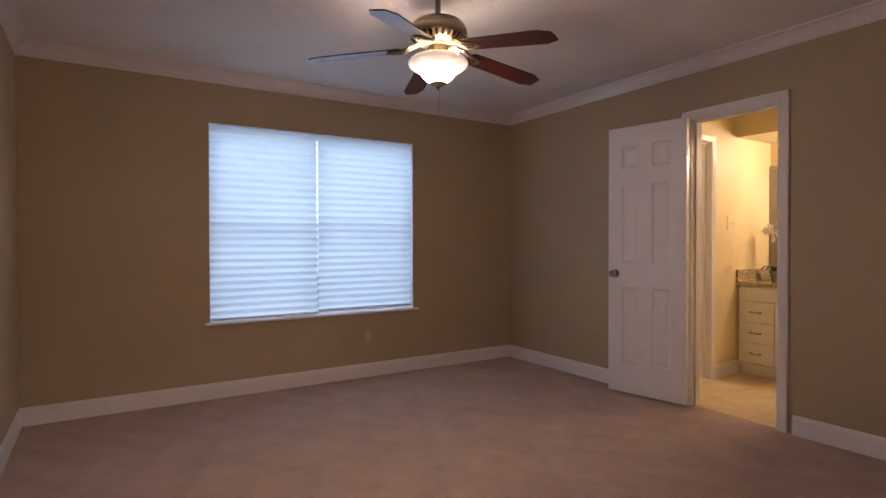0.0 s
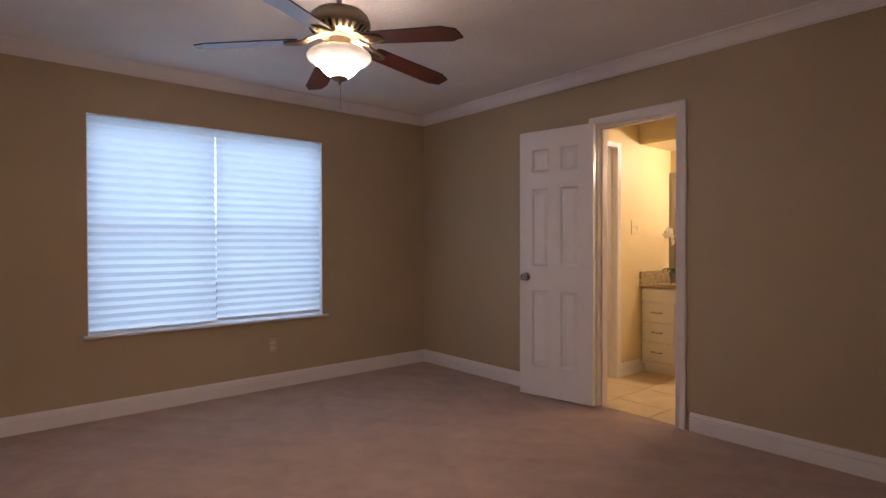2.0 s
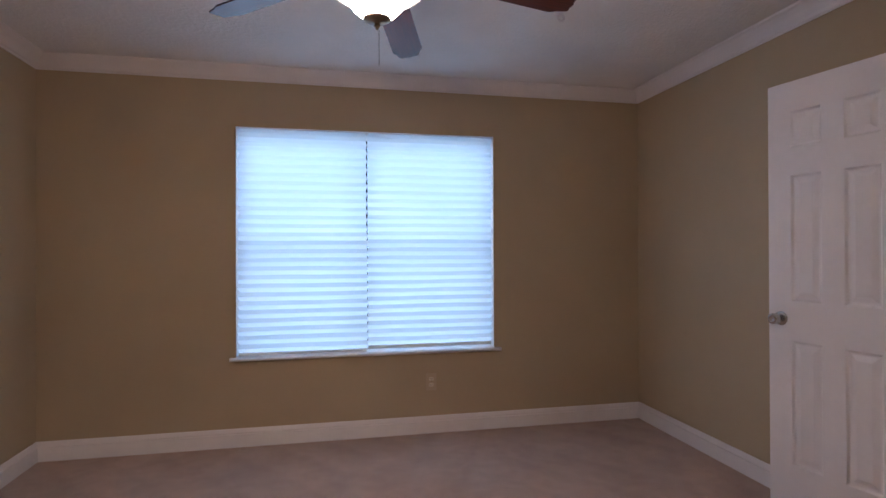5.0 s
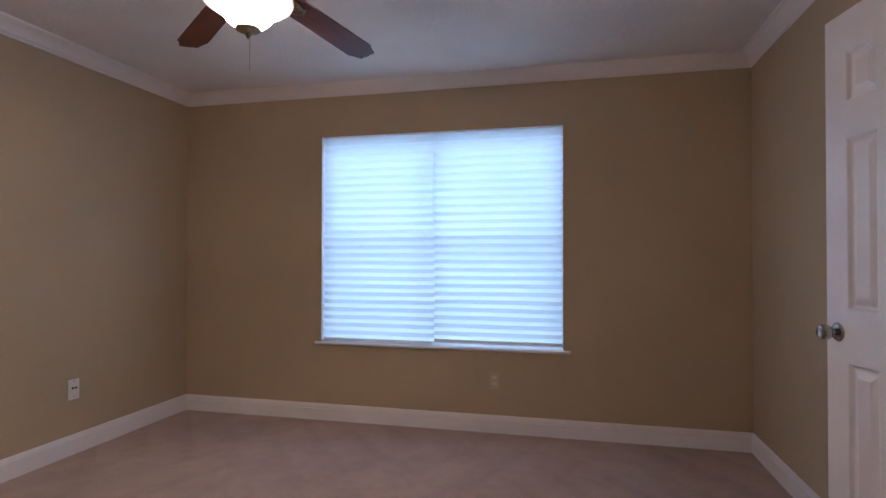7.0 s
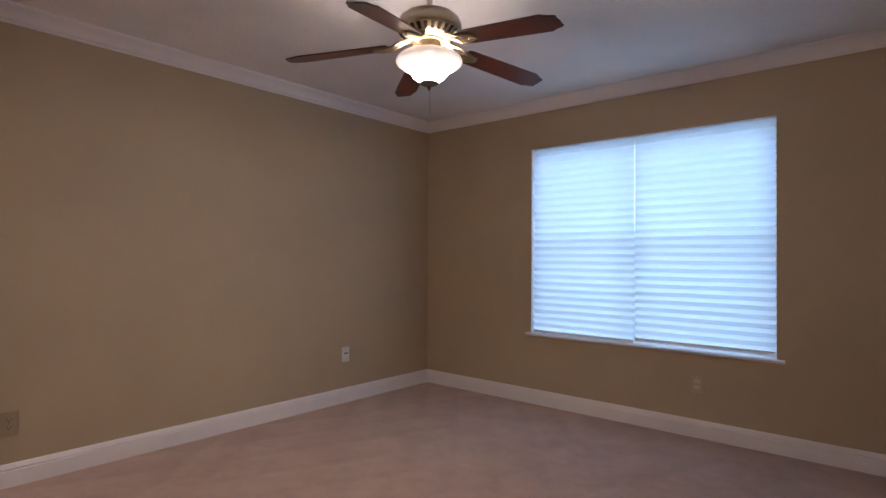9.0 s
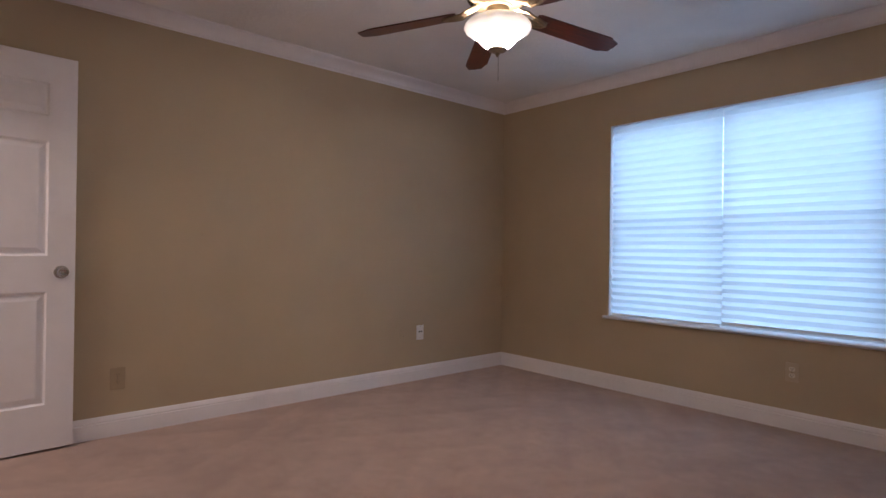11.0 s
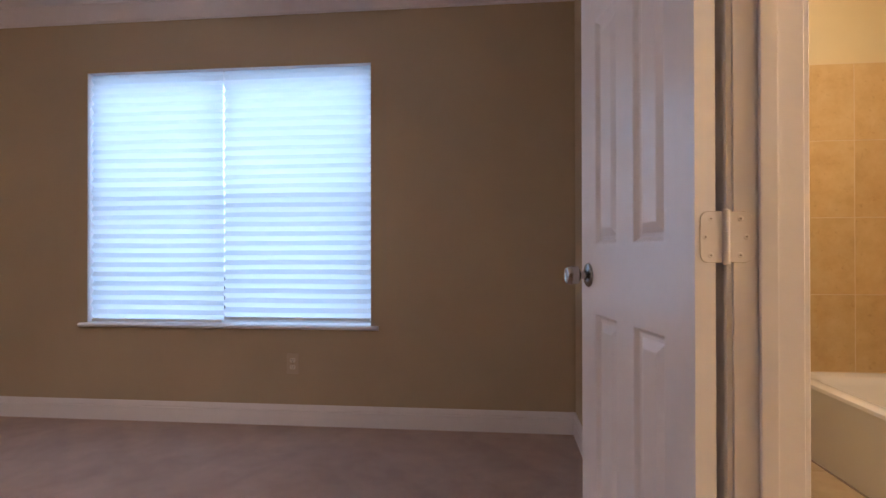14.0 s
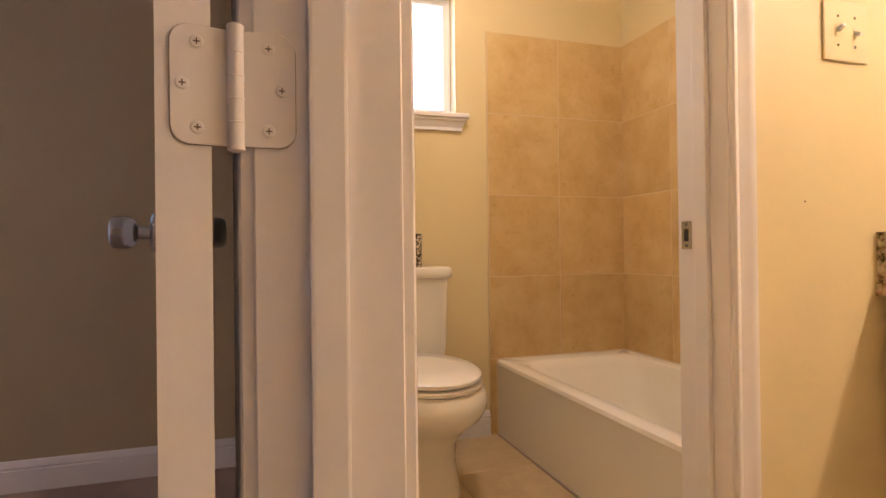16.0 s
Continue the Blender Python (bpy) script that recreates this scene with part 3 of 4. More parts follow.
def screw_slots(bm, pts, y=-0.0031):
    for x, z in pts:
        box(bm, x - 0.0024, x + 0.0024, y - 0.0002, y, z - 0.0005, z + 0.0005)
        box(bm, x - 0.0005, x + 0.0005, y - 0.0004, y - 0.0002, z - 0.0024, z + 0.0024)


# bathroom door: hinged on the window side of its frame, swung wide into the bedroom
LEAF_W, LEAF_T, OPEN = 0.61, 0.038, 170.0
PIN = (W - 0.012, DOOR_Y1 - JT - 0.002)
bath_door = thing("door_bath", pose(PIN[0], PIN[1], 0.014, 0, 0, 90 + (180 - OPEN)), "white six-panel bathroom door swung wide open over the carpet", "door", kind="structure")
COLS = ((0.112, 0.260), (0.354, 0.500))
bm = door_leaf_mesh(LEAF_W, 2.03, LEAF_T, COLS, ROWS)
leaf = part("door_leaf", bm, M_DOOR, bath_door)
leaf.location = (0.004, 0.017, 0)
knob(leaf, LEAF_W - 0.062, 0.912, LEAF_T, 1)
knob(leaf, LEAF_W - 0.062, 0.912, 0.0, -1)
part("latch_plate", boxes((LEAF_W, LEAF_W + 0.0015, 0.005, 0.030, 0.883, 0.941), bev=0.0005), M_CHROME, leaf)

HZ = (0.215, 1.002, 1.80)
HH = 0.089
for hz in HZ:
    h = part("hinge", tube(bmesh.new(), [(0, 0, hz - HH / 2 - 0.001), (0, 0, hz + HH / 2 + 0.001)], 0.0062, 16), M_HINGE, bath_door, "white painted-over butt hinge", smooth=True)
    bm = bmesh.new()
    for k in (-1, 1):
        lathe(bm, [(0.0066, hz + k * HH / 2), (0.0066, hz + k * (HH / 2 + 0.003)), (0.004, hz + k * (HH / 2 + 0.0045)), (0, hz + k * (HH / 2 + 0.005))], 16)
    for k in (-0.6, -0.2, 0.2, 0.6):
        lathe(bm, [(0.0062, hz + k * HH / 2 - 0.0008), (0.0066, hz + k * HH / 2 - 0.0004), (0.0066, hz + k * HH / 2 + 0.0004), (0.0062, hz + k * HH / 2 + 0.0008)], 16)
    part("pin_cap", bm, M_HINGE, h, smooth=True)
    # plate on the leaf's edge
    pl = bmesh.new()
    hinge_plate(pl, 0.042, HH, 0.013, 0.0022, 1)
    pts = [(0.024, 0.032), (0.034, 0.0), (0.024, -0.032)]
    screw_heads(pl, pts)
    # local x runs through the leaf's thickness, outward face looks along -x of the leaf
    m = Matrix.Translation((0.0042, 0.003, hz)) @ Matrix(((0, 1, 0, 0), (1, 0, 0, 0), (0, 0, 1, 0), (0, 0, 0, 1)))
    p = part("leaf_plate", pl, M_HINGE, h)
    p.matrix_local = m
    # slightly larger plate behind; its darker colour holds the shade of the groove
    mg = bmesh.new()
    hinge_plate(mg, 0.0427, HH + 0.0014, 0.0135, 0.0006, 1)
    part("mortise_gap", mg, M_GAP, h).matrix_local = m
    for q in pts:
        sl = bmesh.new()
        screw_slots(sl, [q])
        part("screw_slot", sl, M_SLOT, h).matrix_local = m

# the hinges' plates let into the jamb stay with the frame
for hz in HZ:
    pl = bmesh.new()
    hinge_plate(pl, 0.040, HH, 0.013, 0.0022, 1)
    pts = [(0.020, 0.032), (0.030, 0.0), (0.020, -0.032)]
    screw_heads(pl, pts)
    jp = solid("jamb_hinge_plate", pl, M_HINGE, "white painted hinge plate screwed to the door jamb", "hinge plate", group="jamb hinge plates")
    jp.matrix_world = Matrix.Translation((PIN[0] + 0.004, DOOR_Y1 - JT + 0.0002, hz + 0.014))
    # larger plate again, with the groove's shade in its colour
    mg = bmesh.new()
    hinge_plate(mg, 0.0407, HH + 0.0014, 0.0135, 0.0006, 1)
    part("mortise_gap", mg, M_GAP, jp)
    for q in pts:
        sl = bmesh.new()
        screw_slots(sl, [q])
        part("screw_slot", sl, M_SLOT, jp)

# entry door, standing open along the side wall
entry_door = thing("door_entry", pose(0.118, BACK + 0.018, 0.014, 0, 0, 93.6), "white six-panel entry door standing open along the wall", "door", kind="structure")
bm = door_leaf_mesh(0.91, 2.03, LEAF_T, ((0.12, 0.41), (0.50, 0.79)), ROWS)
el = part("door_leaf", bm, M_DOOR, entry_door)
el.location = (0.0, 0.0, 0)
knob(el, 0.848, 0.912, 0.0, -1)

# strike plate on the tub room's jamb
bm = boxes((TD_X1 - JT - 0.002, TD_X1 - JT, SWB - 0.034, SWB - 0.006, 0.889, 0.947), bev=0.0006)
sp = solid("strike_plate", bm, M_CHROME, "satin metal strike plate on the white jamb", "strike plate")
for z in (0.896, 0.940):
    part("screw", lathe(bmesh.new(), [(0.0036, 0), (0.003, 0.001), (0, 0.0012)], 12), M_SLOT, sp).matrix_local = Matrix.Translation((TD_X1 - JT - 0.002, SWB - 0.020, z)) @ pose(0, 0, 0, 0, -90, 0)
part("latch_hole", boxes((TD_X1 - JT - 0.0026, TD_X1 - JT - 0.002, SWB - 0.026, SWB - 0.014, 0.905, 0.931)), M_BLACK, sp)

# ---- outlets and plates ----


def cover_plate(name, w, h, mat, label, m, category="outlet"):
    bm = bmesh.new()
    box(bm, -w / 2, w / 2, -0.006, 0, -h / 2, h / 2, 0.004, 3)
    ob = solid(name, bm, mat, label, category)
    ob.matrix_world = m
    return ob


def duplex(parent, mat):
    for z in (0.0195, -0.0195):
        bm = bmesh.new()
        loft(bm, [[(0.0165 * math.cos(a) * 1.02, -0.006 - d, z + max(-0.0125, min(0.0125, 0.0165 * math.sin(a)))) for a in [2 * math.pi * k / 28 for k in range(28)]] for d in (0, 0.0018)])
        f = part("receptacle", bm, mat, parent)
        part("slots", boxes((-0.0075, -0.0052, -0.0084, -0.0078, z - 0.001, z + 0.0075), (0.0052, 0.0075, -0.0084, -0.0078, z - 0.0005, z + 0.0065), (-0.0022, 0.0022, -0.0084, -0.0078, z - 0.0095, z - 0.005)), M_BLACK, f)
    part("screw", lathe(bmesh.new(), [(0.0032, 0), (0.0026, 0.001), (0, 0.0012)], 12), M_CHROME, parent).matrix_local = pose(0, -0.006, 0, 90, 0, 0)


o = cover_plate("power_outlet", 0.072, 0.117, M_TANPLASTIC, "ivory duplex power outlet on the tan wall below the window", pose(2.412, 0, 0.352))
duplex(o, M_IVORY)
o = cover_plate("cable_outlet", 0.074, 0.120, M_WHITEPLASTIC, "white wall plate with two dark cable sockets", pose(0, -0.990, 0.388, 0, 0, 90))
for x in (-0.0105, 0.0105):
    part("cable_socket", lathe(bmesh.new(), [(0.0065, 0), (0.0065, 0.004), (0.004, 0.0045), (0, 0.0035)], 16), M_BLACK, o).matrix_local = pose(x, -0.006, 0.008, 90, 0, 0)
for z in (0.045, -0.045):
    part("screw", lathe(bmesh.new(), [(0.003, 0), (0.0024, 0.001), (0, 0.0012)], 12), M_BLACK, o).matrix_local = pose(0, -0.006, z, 90, 0, 0)
o = cover_plate("power_outlet", 0.076, 0.122, M_OLDPLATE, "tan duplex power outlet painted over with the wall", pose(0, -3.168, 0.320, 0, 0, 90))
duplex(o, M_OLDPLATE)
o = cover_plate("blank_cover_plate", 0.046, 0.075, M_WALL, "small blank plate painted over in the tan wall colour", pose(0, -1.165, 0.391, 0, 0, 90), "cover plate")
part("screw", lathe(bmesh.new(), [(0.0036, 0), (0.0028, 0.001), (0, 0.0012)], 12), M_SLOT, o).matrix_local = pose(0, -0.006, -0.022, 90, 0, 0)

# nail holes left in the walls
for wall, m in (("wall_left", pose(0, -2.721, 1.143, 0, 90, 0)), ("wall_window", pose(0.056, 0, 0.645, 90, 0, 0)), ("wall_switch", pose(5.029, SW, 0.981, 90, 0, 0))):
    part("nail_hole", lathe(bmesh.new(), [(0, 0), (0.0024, 0), (0.0018, 0.0005), (0, 0.0006)], 10), M_SLOT, bpy.data.objects[wall]).matrix_local = m

# ---- ceiling fan ----
fan = thing("ceiling_fan", pose(1.864, -2.066, CEIL - 0.030), "five-blade ceiling fan with cherry blades and a lit glass bowl", "ceiling fan")
can = part("canopy", lathe(bmesh.new(), [(0, 0), (0.068, 0), (0.068, -0.008), (0.060, -0.028), (0.040, -0.046), (0.022, -0.052), (0.022, -0.058), (0, -0.058)]), M_NICKEL, fan, smooth=True)
can.location = (0, 0, 0.030)
part("downrod", lathe(bmesh.new(), [(0, -0.02), (0.013, -0.02), (0.013, -0.128), (0.026, -0.130), (0.028, -0.142), (0, -0.142)], 24), M_NICKEL, fan, smooth=True)
part("motor_housing", lathe(bmesh.new(), [(0, -0.142), (0.040, -0.143), (0.080, -0.150), (0.112, -0.163), (0.132, -0.181), (0.142, -0.203), (0.144, -0.222), (0.141, -0.229), (0.136, -0.231), (0, -0.231)], 64), M_NICKEL, fan, "aged nickel domed motor housing", smooth=True)
vent = part("vent_ring", lathe(bmesh.new(), [(0, -0.2305), (0.1405, -0.2305), (0.1395, -0.235), (0.100, -0.2665), (0.094, -0.270), (0.070, -0.272), (0, -0.272)], 64), M_BRASS, fan, "brass vent ring under the motor", smooth=True)
bm = bmesh.new()
for k in range(26):
    a = 2 * math.pi * k / 26
    c, s = math.cos(a), math.sin(a)
    quad = []
    for r, z, wd in ((0.1345, -0.2390, 0.0088), (0.1075, -0.2605, 0.0062)):
        for q in (-1, 1):
            quad.append(((r + 0.0012) * c - q * wd * s, (r + 0.0012) * s + q * wd * c, z - 0.0012))
    top = [(p[0] * 0.97, p[1] * 0.97, p[2] + 0.004) for p in quad]
    idx = (0, 1, 3, 2)
    loft(bm, [[quad[i] for i in idx], [top[i] for i in idx]])
part("vent_slots", bm, M_VENT, fan)
part("switch_housing", lathe(bmesh.new(), [(0, -0.271), (0.062, -0.271), (0.062, -0.276), (0.050, -0.280), (0.050, -0.322), (0.056, -0.326), (0.056, -0.334), (0, -0.334)], 40), M_BRASS, fan, "brushed brass switch housing", smooth=True)
bowl = [(0.118, -0.3385), (0.124, -0.3395), (0.136, -0.347), (0.145, -0.359), (0.147, -0.368), (0.142, -0.379), (0.124, -0.391), (0.104, -0.399), (0.091, -0.407), (0.083, -0.418), (0.073, -0.432), (0.058, -0.446), (0.044, -0.454), (0.034, -0.457)]
bowl += [(r - 0.005, z + 0.004) for r, z in reversed(bowl)]
part("light_bowl", lathe(bmesh.new(), bowl, 64), M_BOWL, fan, "lit frosted white glass bowl shade", smooth=True)
for k in range(3):
    gb = bmesh.new()
    bmesh.ops.create_icosphere(gb, subdivisions=3, radius=0.022)
    bl = part("bulb", gb, M_BULB, fan, "lit bulb inside the glass bowl", smooth=True)
    bl.location = (0.058 * math.cos(radians(120 * k + 40)), 0.058 * math.sin(radians(120 * k + 40)), -0.394)
part("bowl_rod", lathe(bmesh.new(), [(0, -0.33), (0.006, -0.33), (0.006, -0.455), (0, -0.455)], 12), M_BRASS, fan, smooth=True)
part("finial", lathe(bmesh.new(), [(0, -0.452), (0.030, -0.456), (0.042, -0.460), (0.041, -0.465), (0.030, -0.471), (0.012, -0.474), (0.007, -0.477), (0.0095, -0.481), (0.0095, -0.485), (0.005, -0.488), (0.006, -0.491), (0, -0.497)], 32), M_BRASS, fan, smooth=True)
bm = bmesh.new()
for k in range(30):
    z = -0.494 - 0.0036 * k
    lathe(bm, [(0, z), (0.0016, z - 0.0008), (0.0016, z - 0.0022), (0, z - 0.003)], 6, 0.006)
part("pull_chain", bm, M_CHROME, fan)


def blade_mesh():
    """Along x from the root; ogee-clipped tip."""
    edge = [(0.185, 0.046), (0.20, 0.054), (0.584, 0.0605), (0.592, 0.0595), (0.597, 0.054), (0.604, 0.0485), (0.614, 0.0450), (0.628, 0.0430), (0.638, 0.0395), (0.644, 0.034), (0.6445, 0.030), (0.641, 0.024), (0.641, 0.015), (0.6455, 0.007), (0.6465, 0.0)]
    pts = edge + [(x, -y) for x, y in reversed(edge[:-1])]
    bm = bmesh.new()
    loft(bm, [[(x, y, 0.0028) for x, y in pts], [(x, y, -0.0028) for x, y in pts]])
    bmesh.ops.bevel(bm, geom=[e for e in bm.edges if abs(e.verts[0].co.z - e.verts[1].co.z) < 1e-6], offset=0.0012, segments=2, affect="EDGES")
    return put_mesh("blade", bm, M_BLADE)


def iron_mesh():
    bm = bmesh.new()
    for s in (-1, 1):
        tube(bm, [(0.080, s * 0.012, 0.028), (0.112, s * 0.018, 0.016), (0.140, s * 0.030, 0.008), (0.165, s * 0.034, -0.006), (0.200, s * 0.030, -0.0075), (0.236, s * 0.018, -0.0075), (0.252, 0, -0.0075)], [0.007, 0.0075, 0.007, 0.0065, 0.006, 0.0055, 0.005], 8)
    tube(bm, [(0.080, 0, 0.028), (0.115, 0, 0.014), (0.150, 0, -0.002), (0.185, 0, -0.0075), (0.225, 0, -0.0075)], [0.008, 0.008, 0.007, 0.006, 0.005], 8)
    box(bm, 0.176, 0.250, -0.024, 0.024, -0.0065, -0.0032, 0.001, 1)
    for x, y in ((0.200, 0.016), (0.200, -0.016), (0.238, 0)):
        lathe(bm, [(0.006, -0.0065), (0.006, -0.0105), (0.003, -0.013), (0, -0.0132)], 10, x, y)
    return put_mesh("blade_iron", bm, M_BRASS, True)


BM, IM = blade_mesh(), iron_mesh()
for k, sag in enumerate((6.6, 5.8, 4.8, 6.2, 8.6)):
    b = new("blade", BM)
    b.parent = fan
    b.matrix_local = pose(0, 0, -0.282, 0, 0, 0.8 + 72 * k) @ pose(0, 0, 0, 0, sag, 0) @ pose(0, 0, 0, -9, 0, 0)
    tagged(b, "dark cherry wooden blade with a clipped tip")
    i = new("blade_iron", IM)
    i.parent = b

# white hook in the ceiling
hook = thing("ceiling_hook", pose(2.850, -1.158, CEIL), "small white painted hook screwed into the ceiling", "ceiling hook")
part("hook_base", lathe(bmesh.new(), [(0, 0), (0.022, 0), (0.021, -0.005), (0.010, -0.010), (0, -0.011)], 20), M_TRIM, hook, smooth=True)
part("hook_arm", tube(bmesh.new(), [(0, 0, -0.006), (0, 0, -0.022)] + [(0.016 - 0.016 * math.cos(radians(a)), 0, -0.022 - 0.018 * math.sin(radians(a))) for a in range(20, 261, 24)], 0.0045, 8), M_TRIM, hook, smooth=True)

# ---- tub room ----
# small window with its stool and apron
sash_window("window_2", BW_X0, BW_X1, BW_Z0, BW_Z1, 0.075, 0.125, 1, "small white-framed bathroom window with frosted daylight", meet=False)
bm = bmesh.new()
box(bm, BW_X0 - 0.055, BW_X1 + 0.055, -0.045, 0.0, BW_Z0 - 0.024, BW_Z0, 0.007, 3)
box(bm, BW_X0, BW_X1, 0.0005, 0.13, BW_Z0 - 0.024, BW_Z0)
prof = [(0, -0.024), (-0.034, -0.024), (-0.034, -0.034), (-0.026, -0.040), (-0.020, -0.054), (-0.014, -0.066), (-0.014, -0.080), (0, -0.080)]
loft(bm, [[(BW_X0 - 0.035 - y * 0.0, y, BW_Z0 + z) for y, z in prof], [(BW_X1 + 0.012 - y, y, BW_Z0 + z) for y, z in prof]])
solid("window_stool", bm, M_TRIM, "white painted moulded stool under the bathroom window", "window sill", "structure")

TUB_X0, TUB_X1, TUB_Y0, TUB_Y1, TUB_H = 5.055, BX - 0.010, -1.50, -0.010, 0.365
T = (TUB_X0, TUB_X1, TUB_Y0, TUB_Y1)


def inset(d, r, z, e=0.0):
    return rrect(T[0] + d, T[1] - d * 0.8, T[2] + d + e, T[3] - d - e, r, z)


tub = thing("bathtub", pose(0, 0, 0), "white enamel alcove bathtub with a plain apron", "bathtub")
low = rrect(T[0], T[1], T[2], T[3], 0.008, TUB_H - 0.022)
bm = bmesh.new()
loft(bm, [rrect(T[0] + 0.006, T[1], T[2], T[3], 0.004, 0.0), rrect(T[0] + 0.004, T[1], T[2], T[3], 0.006, TUB_H - 0.05), low], caps=False)
part("apron", bm, M_TUB, tub, smooth=True)
part("caulk_line", boxes((T[0] - 0.003, T[0] + 0.006, T[2], T[3], 0.0, 0.005), bev=0.002), M_GAP, tub, "grey-brown caulk line along the floor")
bm = bmesh.new()
loft(bm, [low, rrect(T[0] + 0.003, T[1], T[2], T[3], 0.012, TUB_H - 0.007), rrect(T[0] + 0.014, T[1] - 0.004, T[2] + 0.004, T[3] - 0.004, 0.02, TUB_H), inset(0.065, 0.10, TUB_H - 0.001, 0.02), inset(0.078, 0.11, TUB_H - 0.008, 0.03), inset(0.088, 0.12, TUB_H - 0.04, 0.04), inset(0.115, 0.13, 0.16, 0.10), inset(0.150, 0.12, 0.09, 0.16), inset(0.20, 0.10, 0.075, 0.22)], caps=False)
bm.faces.new([bm.verts.new(p) for p in inset(0.20, 0.10, 0.0748, 0.22)])
part("basin", bm, M_TUB, tub, smooth=True)

# toilet
TX = 4.555
toilet = thing("toilet", pose(TX, -0.012, 0), "white two-piece toilet with its lid down under the window", "toilet")
bm = bmesh.new()
loft(bm, [rrect(-0.180, 0.180, -0.185, -0.005, 0.03, 0.40), rrect(-0.190, 0.190, -0.192, -0.004, 0.035, 0.46), rrect(-0.200, 0.200, -0.203, -0.003, 0.035, 0.778)])
part("tank", bm, M_CERAMIC, toilet, smooth=True)
bm = bmesh.new()
loft(bm, [rrect(-0.208, 0.208, -0.212, 0.0, 0.035, 0.778), rrect(-0.215, 0.215, -0.218, 0.0, 0.035, 0.788), rrect(-0.215, 0.215, -0.218, 0.0, 0.035, 0.812), rrect(-0.206, 0.206, -0.210, -0.006, 0.03, 0.824)])
part("tank_lid", bm, M_CERAMIC, toilet, smooth=True)


def oval(cx, cy, rx, ryf, ryb, z, n=40):
    """An egg outline: longer to the front (-y)."""
    return [(cx + rx * math.cos(2 * math.pi * k / n), cy + (ryb if math.sin(2 * math.pi * k / n) > 0 else ryf) * math.sin(2 * math.pi * k / n), z) for k in range(n)]


bm = bmesh.new()
loft(bm, [oval(0, -0.42, 0.142, 0.225, 0.24, 0.0), oval(0, -0.42, 0.138, 0.220, 0.24, 0.03), oval(0, -0.42, 0.124, 0.205, 0.24, 0.12), oval(0, -0.43, 0.126, 0.212, 0.26, 0.20), oval(0, -0.45, 0.158, 0.258, 0.28, 0.262), oval(0, -0.47, 0.204, 0.310, 0.29, 0.310), oval(0, -0.475, 0.219, 0.332, 0.29, 0.345), oval(0, -0.475, 0.221, 0.334, 0.29, 0.370), oval(0, -0.475, 0.213, 0.322, 0.29, 0.398), oval(0, -0.475, 0.196, 0.304, 0.28, 0.414)])
box(bm, -0.12, 0.12, -0.24, -0.02, 0.30, 0.414, 0.02, 3)
part("bowl", bm, M_CERAMIC, toilet, smooth=True)
bm = bmesh.new()
loft(bm, [oval(0, -0.48, 0.192, 0.300, 0.25, 0.415), oval(0, -0.48, 0.201, 0.309, 0.255, 0.420), oval(0, -0.48, 0.201, 0.309, 0.255, 0.431), oval(0, -0.48, 0.192, 0.300, 0.25, 0.436)])
part("seat", bm, M_CERAMIC, toilet, smooth=True)
bm = bmesh.new()
loft(bm, [oval(0, -0.48, 0.190, 0.296, 0.25, 0.440), oval(0, -0.48, 0.199, 0.306, 0.255, 0.445), oval(0, -0.48, 0.199, 0.305, 0.255, 0.456), oval(0, -0.48, 0.184, 0.288, 0.24, 0.465), oval(0, -0.48, 0.10, 0.17, 0.15, 0.470)])
part("lid", bm, M_CERAMIC, toilet, smooth=True)

# patterned cup on the tank
cup = solid("patterned_tumbler", lathe(bmesh.new(), [(0, 0), (0.023, 0), (0.025, 0.004), (0.027, 0.145), (0.025, 0.147), (0.024, 0.143), (0.022, 0.01), (0, 0.01)], 28), M_BLACK, "tall tumbler in a dark and cream animal pattern", "tumbler", smooth=True)
cup.location = (4.632, -0.115, 0.824)
M_CUP = material("animal_pattern", (0.7, 0.6, 0.45), 0.35)
v = coords(M_CUP)
vor = node(M_CUP, "ShaderNodeTexVoronoi", Scale=75.0)
vor.feature = "DISTANCE_TO_EDGE"
link(M_CUP, v, vor.inputs["Vector"])
link(M_CUP, ramp(M_CUP, vor.outputs["Distance"], [(0.10, (0.02, 0.014, 0.01)), (0.16, (0.72, 0.62, 0.46))]), bsdf(M_CUP).inputs["Base Color"])
cup.data.materials[0] = M_CUP

# unseen dome lamp added on the tub room's ceiling to light the room
dome = thing("added_dome_lamp", pose(4.75, -0.80, CEIL), "round glass dome lamp added out of view to light the tub room", "ceiling lamp")
part("lamp_base", lathe(bmesh.new(), [(0, 0), (0.15, 0), (0.155, -0.012), (0.14, -0.022), (0, -0.022)], 40), M_CHROME, dome, smooth=True)
part("lamp_dome", lathe(bmesh.new(), [(0.138, -0.022), (0.135, -0.045), (0.11, -0.075), (0.06, -0.095), (0, -0.10)], 40), M_DOME, dome, "glowing dome of the added lamp", smooth=True)

# double switch on the wall by the tub room
swp = cover_plate("light_switch", 0.122, 0.124, M_PLASTIC, "ivory double toggle light switch on the cream wall", pose(5.141, SW, 1.330), "light switch")
